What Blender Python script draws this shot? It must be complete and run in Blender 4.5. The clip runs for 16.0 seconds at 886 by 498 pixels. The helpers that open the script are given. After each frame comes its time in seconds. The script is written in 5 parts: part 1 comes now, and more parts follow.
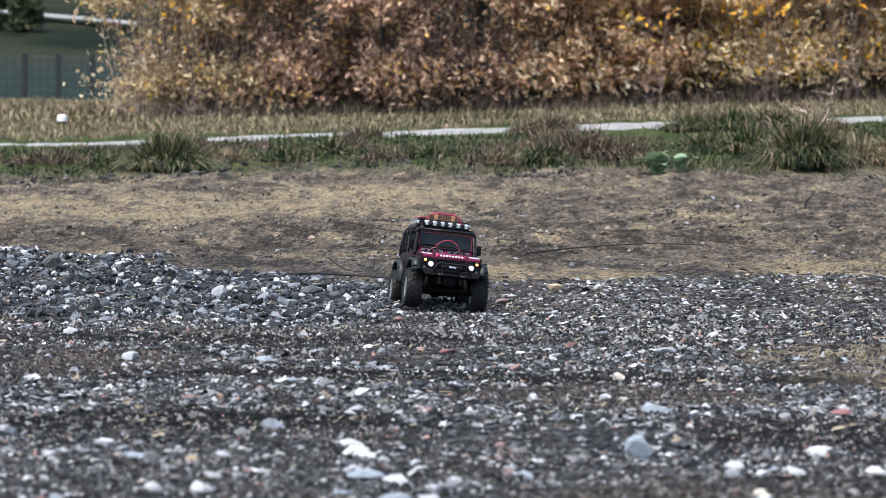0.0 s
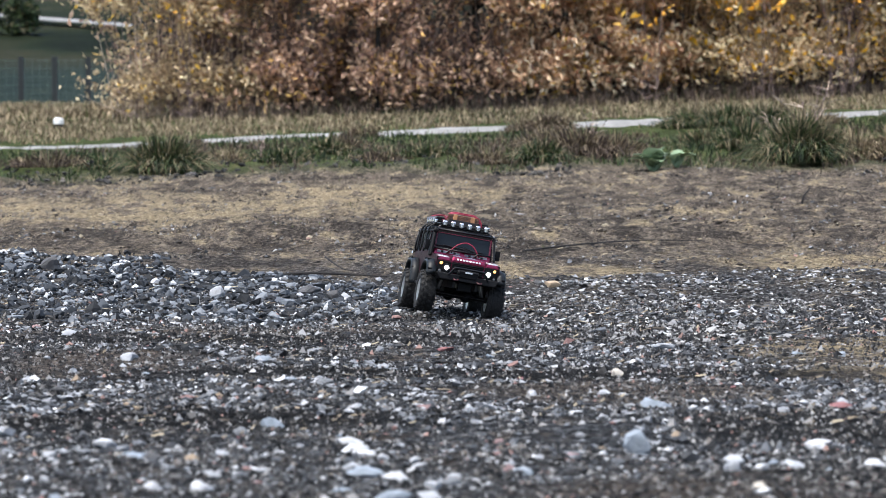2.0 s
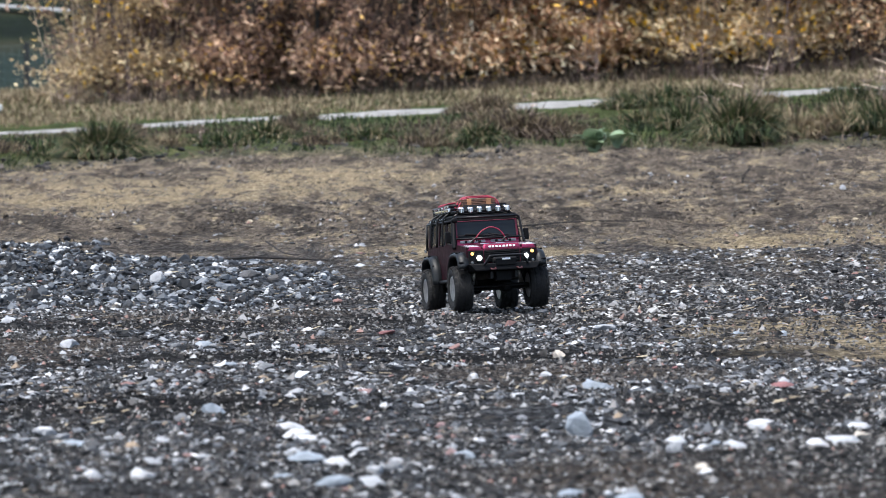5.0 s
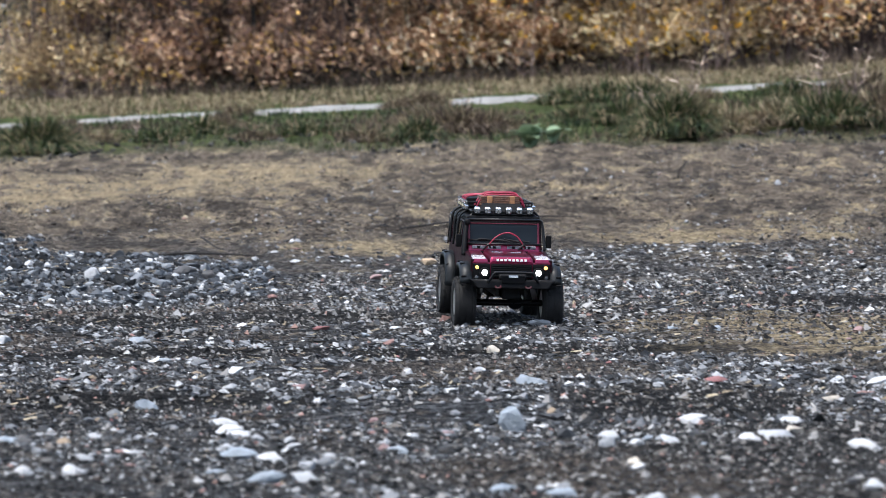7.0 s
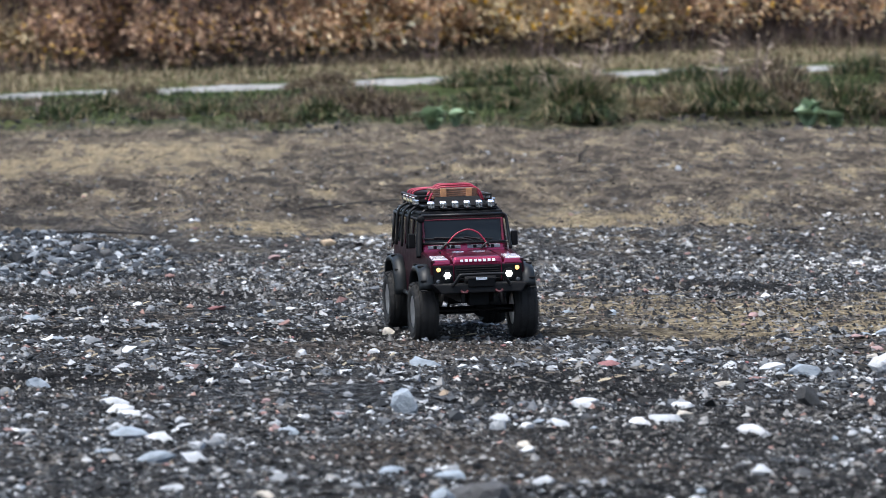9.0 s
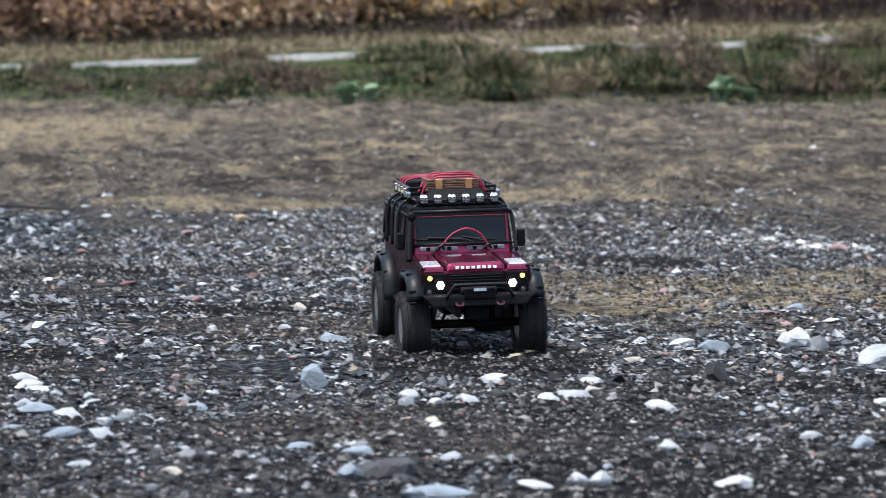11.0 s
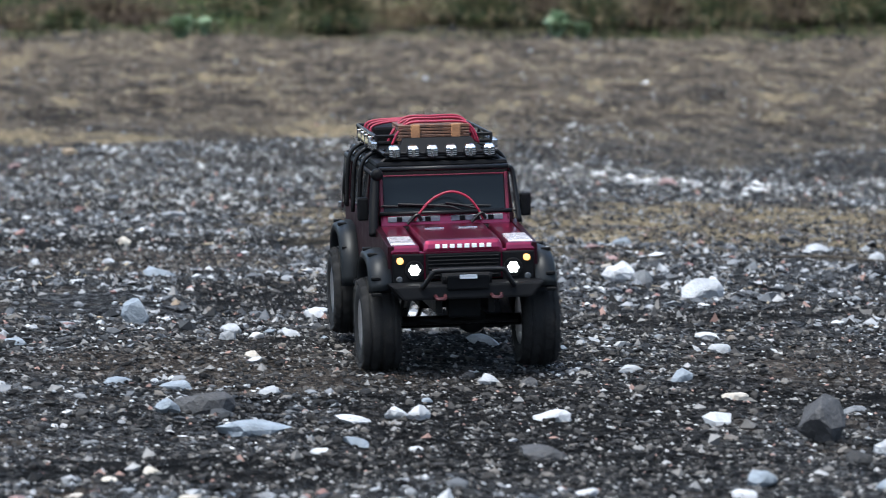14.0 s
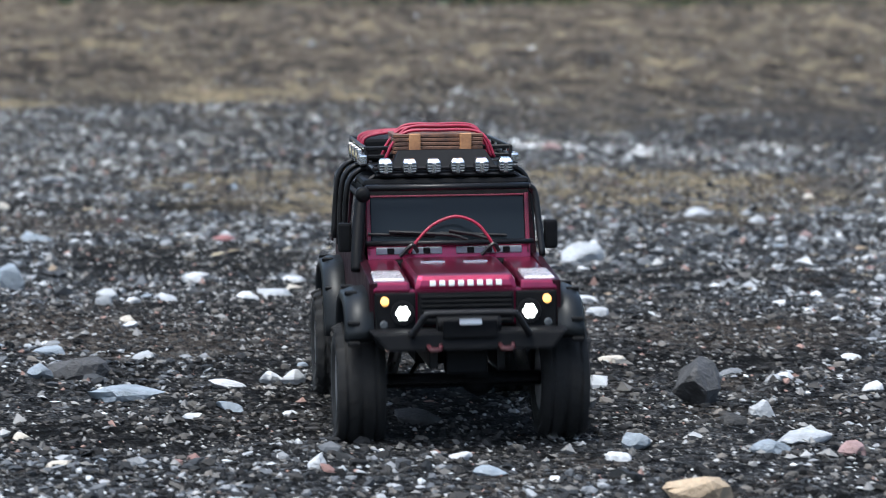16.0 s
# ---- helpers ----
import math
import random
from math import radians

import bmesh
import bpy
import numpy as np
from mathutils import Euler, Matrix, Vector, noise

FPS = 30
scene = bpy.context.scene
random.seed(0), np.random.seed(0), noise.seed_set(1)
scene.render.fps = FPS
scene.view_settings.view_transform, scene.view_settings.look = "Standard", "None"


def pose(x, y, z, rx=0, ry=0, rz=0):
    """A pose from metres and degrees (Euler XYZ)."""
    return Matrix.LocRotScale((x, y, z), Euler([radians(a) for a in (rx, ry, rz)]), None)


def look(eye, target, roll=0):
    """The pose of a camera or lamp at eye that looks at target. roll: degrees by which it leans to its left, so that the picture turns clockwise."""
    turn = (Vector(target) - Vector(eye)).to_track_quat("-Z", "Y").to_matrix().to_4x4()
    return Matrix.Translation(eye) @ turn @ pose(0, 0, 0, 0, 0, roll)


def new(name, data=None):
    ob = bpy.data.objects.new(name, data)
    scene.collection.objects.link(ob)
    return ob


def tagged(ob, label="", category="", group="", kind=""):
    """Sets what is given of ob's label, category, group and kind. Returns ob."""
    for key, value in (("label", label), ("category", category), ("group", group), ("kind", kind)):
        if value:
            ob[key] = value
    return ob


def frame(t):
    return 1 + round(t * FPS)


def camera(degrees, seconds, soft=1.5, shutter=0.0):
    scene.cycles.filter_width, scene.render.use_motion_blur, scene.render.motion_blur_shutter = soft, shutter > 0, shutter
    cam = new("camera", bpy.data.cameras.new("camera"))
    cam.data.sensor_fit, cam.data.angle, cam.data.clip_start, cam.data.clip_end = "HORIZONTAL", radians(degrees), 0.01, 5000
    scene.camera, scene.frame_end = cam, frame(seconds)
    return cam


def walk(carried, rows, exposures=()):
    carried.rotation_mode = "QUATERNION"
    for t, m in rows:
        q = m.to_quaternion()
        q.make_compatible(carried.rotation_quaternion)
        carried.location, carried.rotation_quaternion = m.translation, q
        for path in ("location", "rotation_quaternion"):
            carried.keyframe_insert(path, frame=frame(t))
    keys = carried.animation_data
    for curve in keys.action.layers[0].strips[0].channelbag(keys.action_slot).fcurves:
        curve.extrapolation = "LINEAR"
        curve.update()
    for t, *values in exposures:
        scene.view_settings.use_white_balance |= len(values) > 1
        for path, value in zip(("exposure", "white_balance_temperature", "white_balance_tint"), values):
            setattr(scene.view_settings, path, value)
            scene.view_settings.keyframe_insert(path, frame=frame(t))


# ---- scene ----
cam = camera(17.19, 16.0, 0.8, 1.0)
# the lens stays focused on the model car
car = new("model_offroader")
cam.data.dof.use_dof = True
cam.data.dof.focus_object = car
cam.data.dof.aperture_fstop = 11

# seconds, eye x y z, turn to the right, tilt, roll
CAM_ROWS = (
    (0.0, -0.027, -0.015, 0.485, 0.000, -1.996, 0.413),
    (0.5, -0.028, -0.015, 0.484, -0.003, -1.938, 0.180),
    (1.0, -0.027, -0.018, 0.484, 0.023, -1.944, 0.045),
    (1.5, -0.026, -0.020, 0.484, 0.043, -1.935, -0.009),
    (2.0, -0.026, -0.019, 0.482, 0.043, -2.010, -0.179),
    (2.5, -0.027, -0.017, 0.482, 0.127, -2.095, -0.341),
    (3.0, -0.025, -0.015, 0.481, 0.377, -2.236, -0.486),
    (3.5, -0.025, -0.012, 0.482, 0.539, -2.302, -0.619),
    (4.0, -0.025, -0.007, 0.482, 0.660, -2.329, -0.719),
    (6.5, -0.019, -0.002, 0.484, 2.146, -2.402, -0.641),
    (7.0, -0.017, -0.001, 0.482, 2.411, -2.465, -0.732),
    (7.5, -0.011, 0.004, 0.482, 2.989, -2.649, -0.608),
    (8.0, -0.007, 0.005, 0.482, 3.470, -2.688, -0.326),
    (8.5, -0.005, 0.002, 0.482, 3.913, -2.740, -0.089),
    (11.0, 0.006, -0.004, 0.483, 5.945, -3.313, 0.196),
    (11.5, 0.009, 0.001, 0.482, 6.549, -3.435, 0.320),
    (12.0, 0.013, 0.005, 0.481, 7.081, -3.638, 0.352),
    (12.5, 0.016, 0.005, 0.481, 7.624, -3.791, 0.357),
    (13.0, 0.021, 0.007, 0.479, 8.224, -4.130, 0.369),
    (13.5, 0.025, 0.011, 0.479, 8.824, -4.396, 0.390),
    (14.0, 0.030, 0.013, 0.480, 9.136, -4.565, 0.472),
    (14.5, 0.036, 0.018, 0.479, 9.552, -4.728, 0.518),
    (15.0, 0.044, 0.022, 0.478, 10.105, -4.877, 0.546),
    (15.5, 0.050, 0.027, 0.477, 10.759, -5.056, 0.558),
    (16.0, 0.049, 0.028, 0.475, 11.307, -5.205, 0.491),
)


def eye_pose(x, y, z, turn, tilt, roll):
    return pose(x, y, z, 90 + tilt, 0, -turn) @ pose(0, 0, 0, 0, 0, roll)


walk(cam, [(t, eye_pose(*r)) for t, *r in CAM_ROWS], [(0, 1.3, 6270, 8), (8, 1.22, 6180, 7), (16, 1.1, 5990, 4)])

# ---- light: bright overcast, faint, wide, high sun ----
world = bpy.data.worlds.new("overcast_sky")
scene.world = world
world.use_nodes = True
wn = world.node_tree
sky = wn.nodes.new("ShaderNodeTexSky")
sky.sky_type, sky.sun_disc = "NISHITA", False
sky.sun_elevation, sky.sun_rotation = radians(68), radians(224)
sky.air_density, sky.dust_density, sky.ozone_density = 1.0, 4.0, 1.0
wn.nodes["Background"].inputs["Strength"].default_value = 0.15
wn.links.new(sky.outputs[0], wn.nodes["Background"].inputs["Color"])
sun = new("sun", bpy.data.lights.new("sun", "SUN"))
sun.data.energy, sun.data.angle, sun.data.color = 2.1, radians(22), (1.0, 0.965, 0.92)
sun.matrix_world = look((-2.4, -2.5, 8.8), (0, 0, 0))


# ---- materials ----
def ramp_node(nt, stops, constant=False):
    n = nt.nodes.new("ShaderNodeValToRGB")
    n.color_ramp.interpolation = "CONSTANT" if constant else "LINEAR"
    e = n.color_ramp.elements
    while len(e) < len(stops):
        e.new(0.5)
    for k, (p, col) in zip(e, stops):
        k.position, k.color = p, (*col, 1)
    return n


def noise_node(nt, coord, scale, detail=4.0, rough=0.6):
    n = nt.nodes.new("ShaderNodeTexNoise")
    n.inputs["Scale"].default_value, n.inputs["Detail"].default_value = scale, detail
    n.inputs["Roughness"].default_value = rough
    nt.links.new(coord, n.inputs["Vector"])
    return n


def mixed(nt, fac, a, b, mode="MIX"):
    n = nt.nodes.new("ShaderNodeMix")
    n.data_type, n.blend_type = "RGBA", mode
    for sock, val in (("Factor", fac), ("A", a), ("B", b)):
        s = [i for i in n.inputs if i.name == sock and i.enabled][0]
        if isinstance(val, (int, float)):
            s.default_value = val
        elif isinstance(val, tuple):
            s.default_value = (*val, 1)
        else:
            nt.links.new(val, s)
    return [o for o in n.outputs if o.enabled][0]


def basic(name):
    m = bpy.data.materials.new(name)
    m.use_nodes = True
    nt = m.node_tree
    return m, nt, nt.nodes["Principled BSDF"]


def bumped(nt, bsdf, height, strength, distance):
    b = nt.nodes.new("ShaderNodeBump")
    b.inputs["Strength"].default_value, b.inputs["Distance"].default_value = strength, distance
    nt.links.new(height, b.inputs["Height"])
    nt.links.new(b.outputs[0], bsdf.inputs["Normal"])


def surface(name, col, col2=None, rough=0.6, metal=0.0, scale=60.0, bump=0.15, dist=0.0006, coat=0.0, spec=0.5, rvar=0.15):
    """A worn surface: two tones broken by noise at two scales, with uneven gloss and a fine relief."""
    m, nt, b = basic(name)
    co = nt.nodes.new("ShaderNodeTexCoord").outputs["Object"]
    n1, n2 = noise_node(nt, co, scale), noise_node(nt, co, scale * 9, 2.0)
    r = ramp_node(nt, ((0.35, col), (0.7, col2 or tuple(c * 0.7 for c in col))))
    nt.links.new(n1.outputs["Fac"], r.inputs[0])
    out = mixed(nt, 0.25, r.outputs[0], n2.outputs["Fac"], "OVERLAY")
    nt.links.new(out, b.inputs["Base Color"])
    mr = nt.nodes.new("ShaderNodeMapRange")
    mr.inputs["To Min"].default_value, mr.inputs["To Max"].default_value = max(0.03, rough - rvar), min(1, rough + rvar)
    nt.links.new(n1.outputs["Fac"], mr.inputs["Value"])
    nt.links.new(mr.outputs[0], b.inputs["Roughness"])
    b.inputs["Metallic"].default_value = metal
    b.inputs["Coat Weight"].default_value, b.inputs["Coat Roughness"].default_value = coat, 0.12
    b.inputs["Specular IOR Level"].default_value = spec
    bumped(nt, b, n2.outputs["Fac"], bump, dist)
    return m


def varied(name, stops, rough=0.85, scale=40.0, per_object=False, bump=0.4, dist=0.003, tint=0.5, constant=True, soft=0.0, spec=0.3):
    """Many pieces of one kind, each with its own tone out of the stops."""
    m, nt, b = basic(name)
    rnd = nt.nodes.new("ShaderNodeObjectInfo").outputs["Random"] if per_object else nt.nodes.new("ShaderNodeNewGeometry").outputs["Random Per Island"]
    r = ramp_node(nt, stops, constant)
    nt.links.new(rnd, r.inputs[0])
    co = nt.nodes.new("ShaderNodeTexCoord").outputs["Object"]
    n1 = noise_node(nt, co, scale, 5.0, 0.7)
    out = mixed(nt, tint, r.outputs[0], n1.outputs["Fac"], "OVERLAY")
    nt.links.new(out, b.inputs["Base Color"])
    b.inputs["Roughness"].default_value, b.inputs["Specular IOR Level"].default_value = rough, spec
    if soft:
        tr = nt.nodes.new("ShaderNodeBsdfTranslucent")
        nt.links.new(out, tr.inputs["Color"])
        mx = nt.nodes.new("ShaderNodeMixShader")
        mx.inputs[0].default_value = soft
        nt.links.new(b.outputs[0], mx.inputs[1])
        nt.links.new(tr.outputs[0], mx.inputs[2])
        nt.links.new(mx.outputs[0], nt.nodes["Material Output"].inputs["Surface"])
    else:
        bumped(nt, b, n1.outputs["Fac"], bump, dist)
    return m


def glow(name, col, strength):
    m, nt, b = basic(name)
    b.inputs["Base Color"].default_value = (*col, 1)
    b.inputs["Emission Color"].default_value, b.inputs["Emission Strength"].default_value = (*col, 1), strength
    return m


# patches of the ground: x, y and the half-axes
MOSS = ((1.25, 6.2, 0.5, 0.75), (1.8, 6.4, 0.45, 0.9), (0.95, 6.6, 0.3, 0.4), (-1.7, 15.8, 1.7, 1.5), (-0.4, 17.4, 0.75, 1.7), (0.3, 10.7, 0.35, 0.45), (1.6, 11.2, 0.6, 0.6))
BARE = ((0.3, 3.72, 0.2, 0.22), (0.45, 3.5, 0.2, 0.14), (0.37, 3.92, 0.16, 0.12), (-0.4, 7.5, 0.45, 0.3), (0.35, 5.4, 0.3, 0.3), (1.1, 3.5, 0.16, 0.16), (-0.75, 6.2, 0.2, 0.4))
# the first three put the shade under the car into the soil colour
RUTS_AND_SHADE = ((0.6, 3.9, 0.24, 0.3), (0.62, 3.1, 0.22, 0.4), (0.57, 4.7, 0.22, 0.35), (0.85, 4.25, 0.6, 0.13), (0.75, 3.3, 0.5, 0.11), (0.5, 2.9, 0.5, 0.12), (0.1, 5.9, 1.0, 0.2), (-0.3, 7.0, 0.9, 0.28), (0.9, 7.6, 0.7, 0.22), (-0.5, 4.9, 0.6, 0.18))
PALE = ((0.85, 9.5, 0.85, 0.7), (0.62, 8.0, 0.25, 1.3), (1.5, 8.9, 0.8, 0.5))


def patch_mask(nt, co, wobble, patches):
    """1 inside the patches, 0 outside, with ragged edges."""
    least = None
    for x, y, sx, sy in patches:
        off, size, ln = [nt.nodes.new("ShaderNodeVectorMath") for _ in range(3)]
        off.operation, size.operation, ln.operation = "SUBTRACT", "MULTIPLY", "LENGTH"
        off.inputs[1].default_value, size.inputs[1].default_value = (x, y, 0), (1 / sx, 1 / sy, 0)
        nt.links.new(co, off.inputs[0])
        nt.links.new(off.outputs[0], size.inputs[0])
        nt.links.new(size.outputs[0], ln.inputs[0])
        if least is None:
            least = ln.outputs["Value"]
        else:
            mn = nt.nodes.new("ShaderNodeMath")
            mn.operation = "MINIMUM"
            nt.links.new(least, mn.inputs[0])
            nt.links.new(ln.outputs["Value"], mn.inputs[1])
            least = mn.outputs[0]
    add = nt.nodes.new("ShaderNodeMath")
    add.operation = "MULTIPLY_ADD"
    nt.links.new(wobble, add.inputs[0])
    add.inputs[1].default_value = 1.6
    nt.links.new(least, add.inputs[2])
    mr = nt.nodes.new("ShaderNodeMapRange")
    mr.inputs["From Min"].default_value, mr.inputs["From Max"].default_value = 2.05, 1.45
    nt.links.new(add.outputs[0], mr.inputs["Value"])
    return mr.outputs[0]


def inside(patches, x, y, seed):
    """The same patches for what is strewn: below 1 inside."""
    d = np.min([np.hypot((x - px) / sx, (y - py) / sy) for px, py, sx, sy in patches], axis=0)
    return d + 0.5 * value_noise(x * 3, y * 3, seed) + 0.25 * value_noise(x * 9, y * 9, seed + 1) < 1


def ground_material():
    m, nt, b = basic("gravelly_soil")
    co = nt.nodes.new("ShaderNodeTexCoord").outputs["Object"]
    fine, mid, wide = noise_node(nt, co, 46, 9, 0.82), noise_node(nt, co, 5, 6, 0.75), noise_node(nt, co, 0.9, 4, 0.6)
    dark = ramp_node(nt, ((0.41, (0.005, 0.0052, 0.0056)), (0.51, (0.042, 0.0425, 0.044)), (0.60, (0.20, 0.203, 0.208))))
    nt.links.new(fine.outputs["Fac"], dark.inputs[0])
    brown = ramp_node(nt, ((0.40, (0.012, 0.0105, 0.0095)), (0.51, (0.085, 0.071, 0.06)), (0.63, (0.26, 0.226, 0.192))))
    nt.links.new(fine.outputs["Fac"], brown.inputs[0])
    pale = ramp_node(nt, ((0.40, (0.06, 0.049, 0.032)), (0.52, (0.30, 0.24, 0.15)), (0.64, (0.60, 0.50, 0.34))))
    nt.links.new(fine.outputs["Fac"], pale.inputs[0])
    earth = ramp_node(nt, ((0.40, (0.017, 0.0142, 0.0115)), (0.51, (0.125, 0.103, 0.08)), (0.63, (0.35, 0.295, 0.23))))
    nt.links.new(fine.outputs["Fac"], earth.inputs[0])
    # dark tone of the ruts, also used for the painted shade below the car
    wet_shade = ramp_node(nt, ((0.42, (0.0045, 0.0045, 0.0046)), (0.54, (0.022, 0.0212, 0.0205)), (0.66, (0.09, 0.086, 0.083))))
    nt.links.new(fine.outputs["Fac"], wet_shade.inputs[0])
    soil = ramp_node(nt, ((0.41, (0.009, 0.0077, 0.0065)), (0.52, (0.052, 0.044, 0.036)), (0.65, (0.19, 0.16, 0.13))))
    nt.links.new(fine.outputs["Fac"], soil.inputs[0])
    patch = ramp_node(nt, ((0.54, (0, 0, 0)), (0.63, (1, 1, 1))))
    nt.links.new(mid.outputs["Fac"], patch.inputs[0])
    near = mixed(nt, patch.outputs[0], dark.outputs[0], brown.outputs[0])
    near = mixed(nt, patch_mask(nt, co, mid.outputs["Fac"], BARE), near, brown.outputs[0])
    # the dry, mossy flat starts where the gravel thins out
    sep = nt.nodes.new("ShaderNodeSeparateXYZ")
    nt.links.new(co, sep.inputs[0])
    add = nt.nodes.new("ShaderNodeMath")
    add.operation = "MULTIPLY_ADD"
    nt.links.new(wide.outputs["Fac"], add.inputs[0])
    add.inputs[1].default_value = 5.0
    nt.links.new(sep.outputs["Y"], add.inputs[2])
    zone = nt.nodes.new("ShaderNodeMapRange")
    zone.inputs["From Min"].default_value, zone.inputs["From Max"].default_value = 11.0, 14.5
    nt.links.new(add.outputs[0], zone.inputs["Value"])
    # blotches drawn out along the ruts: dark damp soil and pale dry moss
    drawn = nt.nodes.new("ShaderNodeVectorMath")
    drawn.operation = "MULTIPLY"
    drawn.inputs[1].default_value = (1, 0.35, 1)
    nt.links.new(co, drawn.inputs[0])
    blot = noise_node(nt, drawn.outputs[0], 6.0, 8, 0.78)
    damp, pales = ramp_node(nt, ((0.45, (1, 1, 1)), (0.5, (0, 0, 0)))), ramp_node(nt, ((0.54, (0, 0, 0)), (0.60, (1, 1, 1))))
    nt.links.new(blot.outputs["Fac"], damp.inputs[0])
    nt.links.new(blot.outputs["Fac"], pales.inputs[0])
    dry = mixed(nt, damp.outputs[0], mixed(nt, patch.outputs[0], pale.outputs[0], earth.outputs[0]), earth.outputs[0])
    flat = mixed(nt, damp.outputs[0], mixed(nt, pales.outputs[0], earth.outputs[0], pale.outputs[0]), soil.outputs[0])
    # darkens the ruts, and the car's lane as painted shade
    near = mixed(nt, patch_mask(nt, co, mid.outputs["Fac"], RUTS_AND_SHADE), near, wet_shade.outputs[0])
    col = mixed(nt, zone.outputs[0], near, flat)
    col = mixed(nt, patch_mask(nt, co, mid.outputs["Fac"], MOSS), col, dry)
    # turf from the bank on
    turf = nt.nodes.new("ShaderNodeMapRange")
    turf.inputs["From Min"].default_value, turf.inputs["From Max"].default_value = 20.0, 20.8
    ln = nt.nodes.new("ShaderNodeVectorMath")
    ln.operation = "LENGTH"
    nt.links.new(co, ln.inputs[0])
    nt.links.new(ln.outputs["Value"], turf.inputs["Value"])
    green = ramp_node(nt, ((0.35, (0.02, 0.028, 0.012)), (0.55, (0.055, 0.07, 0.025)), (0.75, (0.14, 0.13, 0.06))))
    nt.links.new(mid.outputs["Fac"], green.inputs[0])
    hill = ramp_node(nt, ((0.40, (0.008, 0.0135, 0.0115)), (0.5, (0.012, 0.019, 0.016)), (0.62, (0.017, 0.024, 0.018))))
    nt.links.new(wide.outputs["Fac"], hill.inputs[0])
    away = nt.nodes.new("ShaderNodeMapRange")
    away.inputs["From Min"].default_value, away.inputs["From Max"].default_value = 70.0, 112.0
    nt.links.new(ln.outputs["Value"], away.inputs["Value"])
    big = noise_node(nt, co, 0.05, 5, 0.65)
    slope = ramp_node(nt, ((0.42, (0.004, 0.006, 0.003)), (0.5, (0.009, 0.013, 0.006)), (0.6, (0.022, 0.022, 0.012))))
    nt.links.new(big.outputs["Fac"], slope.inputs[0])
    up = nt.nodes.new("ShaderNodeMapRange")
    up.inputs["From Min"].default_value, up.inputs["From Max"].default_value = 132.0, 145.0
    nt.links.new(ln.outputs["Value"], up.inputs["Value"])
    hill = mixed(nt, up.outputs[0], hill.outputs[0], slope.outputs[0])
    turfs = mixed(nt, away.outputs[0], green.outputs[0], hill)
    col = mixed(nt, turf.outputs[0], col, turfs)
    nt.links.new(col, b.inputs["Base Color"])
    b.inputs["Roughness"].default_value, b.inputs["Specular IOR Level"].default_value = 0.9, 0.04
    bumped(nt, b, fine.outputs["Fac"], 1.0, 0.03)
    return m


SOIL = ground_material()
STONE_STOPS = ((0.0, (0.010, 0.011, 0.0125)), (0.31, (0.034, 0.0365, 0.041)), (0.52, (0.075, 0.08, 0.088)), (0.68, (0.15, 0.157, 0.168)), (0.80, (0.25, 0.258, 0.27)), (0.925, (0.36, 0.37, 0.38)), (0.968, (0.52, 0.53, 0.54)), (0.982, (0.17, 0.10, 0.09)), (0.992, (0.22, 0.17, 0.12)))
GRIT = varied("stone_grit", ((0.0, (0.007, 0.007, 0.0075)), (0.42, (0.034, 0.0325, 0.032)), (0.64, (0.11, 0.105, 0.10)), (0.78, (0.19, 0.187, 0.184)), (0.93, (0.30, 0.30, 0.30)), (0.975, (0.22, 0.14, 0.12))), 0.85, 60)
PALE_GRAVEL = varied("pale_gravel", ((0.0, (0.03, 0.03, 0.031)), (0.25, (0.10, 0.10, 0.10)), (0.5, (0.19, 0.19, 0.19)), (0.75, (0.29, 0.29, 0.286)), (0.95, (0.5, 0.5, 0.49))), 0.8, 60)
GRAVEL = varied("mixed_gravel", STONE_STOPS, 0.75, 90, tint=0.5)
BLUE_GRAVEL = varied("blue_grey_gravel", ((0.0, (0.006, 0.0075, 0.0095)), (0.36, (0.021, 0.025, 0.031)), (0.62, (0.06, 0.068, 0.079)), (0.8, (0.145, 0.158, 0.174)), (0.93, (0.38, 0.39, 0.40))), 0.75, 60)
CLOD = varied("soil_crumbs", ((0.0, (0.009, 0.009, 0.0095)), (0.4, (0.029, 0.0275, 0.0265)), (0.75, (0.06, 0.056, 0.052)), (0.93, (0.115, 0.104, 0.094))), 0.9, 60)
DRY_CLOD = varied("dry_soil_crumbs", ((0.0, (0.025, 0.020, 0.016)), (0.4, (0.07, 0.057, 0.045)), (0.75, (0.14, 0.117, 0.09)), (0.93, (0.27, 0.23, 0.16))), 0.9, 60)
STRAW = varied("dry_straw", ((0.0, (0.06, 0.048, 0.036)), (0.5, (0.14, 0.115, 0.08)), (0.85, (0.27, 0.23, 0.16))), 0.8, 10, bump=0.1)
BARK = surface("grey_bark", (0.014, 0.011, 0.010), (0.007, 0.006, 0.006), 0.9, scale=14, bump=0.6, dist=0.01)
PALE_TWIG = varied("pale_twigs", ((0.0, (0.198, 0.142, 0.128)), (0.45, (0.397, 0.297, 0.244)), (0.8, (0.765, 0.61, 0.487))), 0.85, 6)
DARK_TWIG = varied("dark_twigs", ((0.0, (0.065, 0.052, 0.047)), (0.5, (0.14, 0.113, 0.1)), (0.85, (0.27, 0.22, 0.19))), 0.9, 6)
MAROON_TWIG = varied("purple_brown_twigs", ((0.0, (0.085, 0.06, 0.058)), (0.5, (0.18, 0.13, 0.12)), (0.85, (0.32, 0.245, 0.21))), 0.9, 6)
LEAF_TAN = varied("tan_leaves", ((0.0, (0.38, 0.22, 0.14)), (0.25, (0.68, 0.46, 0.29)), (0.55, (0.84, 0.65, 0.44)), (0.85, (0.88, 0.78, 0.58)), (0.96, (0.9, 0.6, 0.14))), 0.7, 20, soft=0.45, tint=0.2)
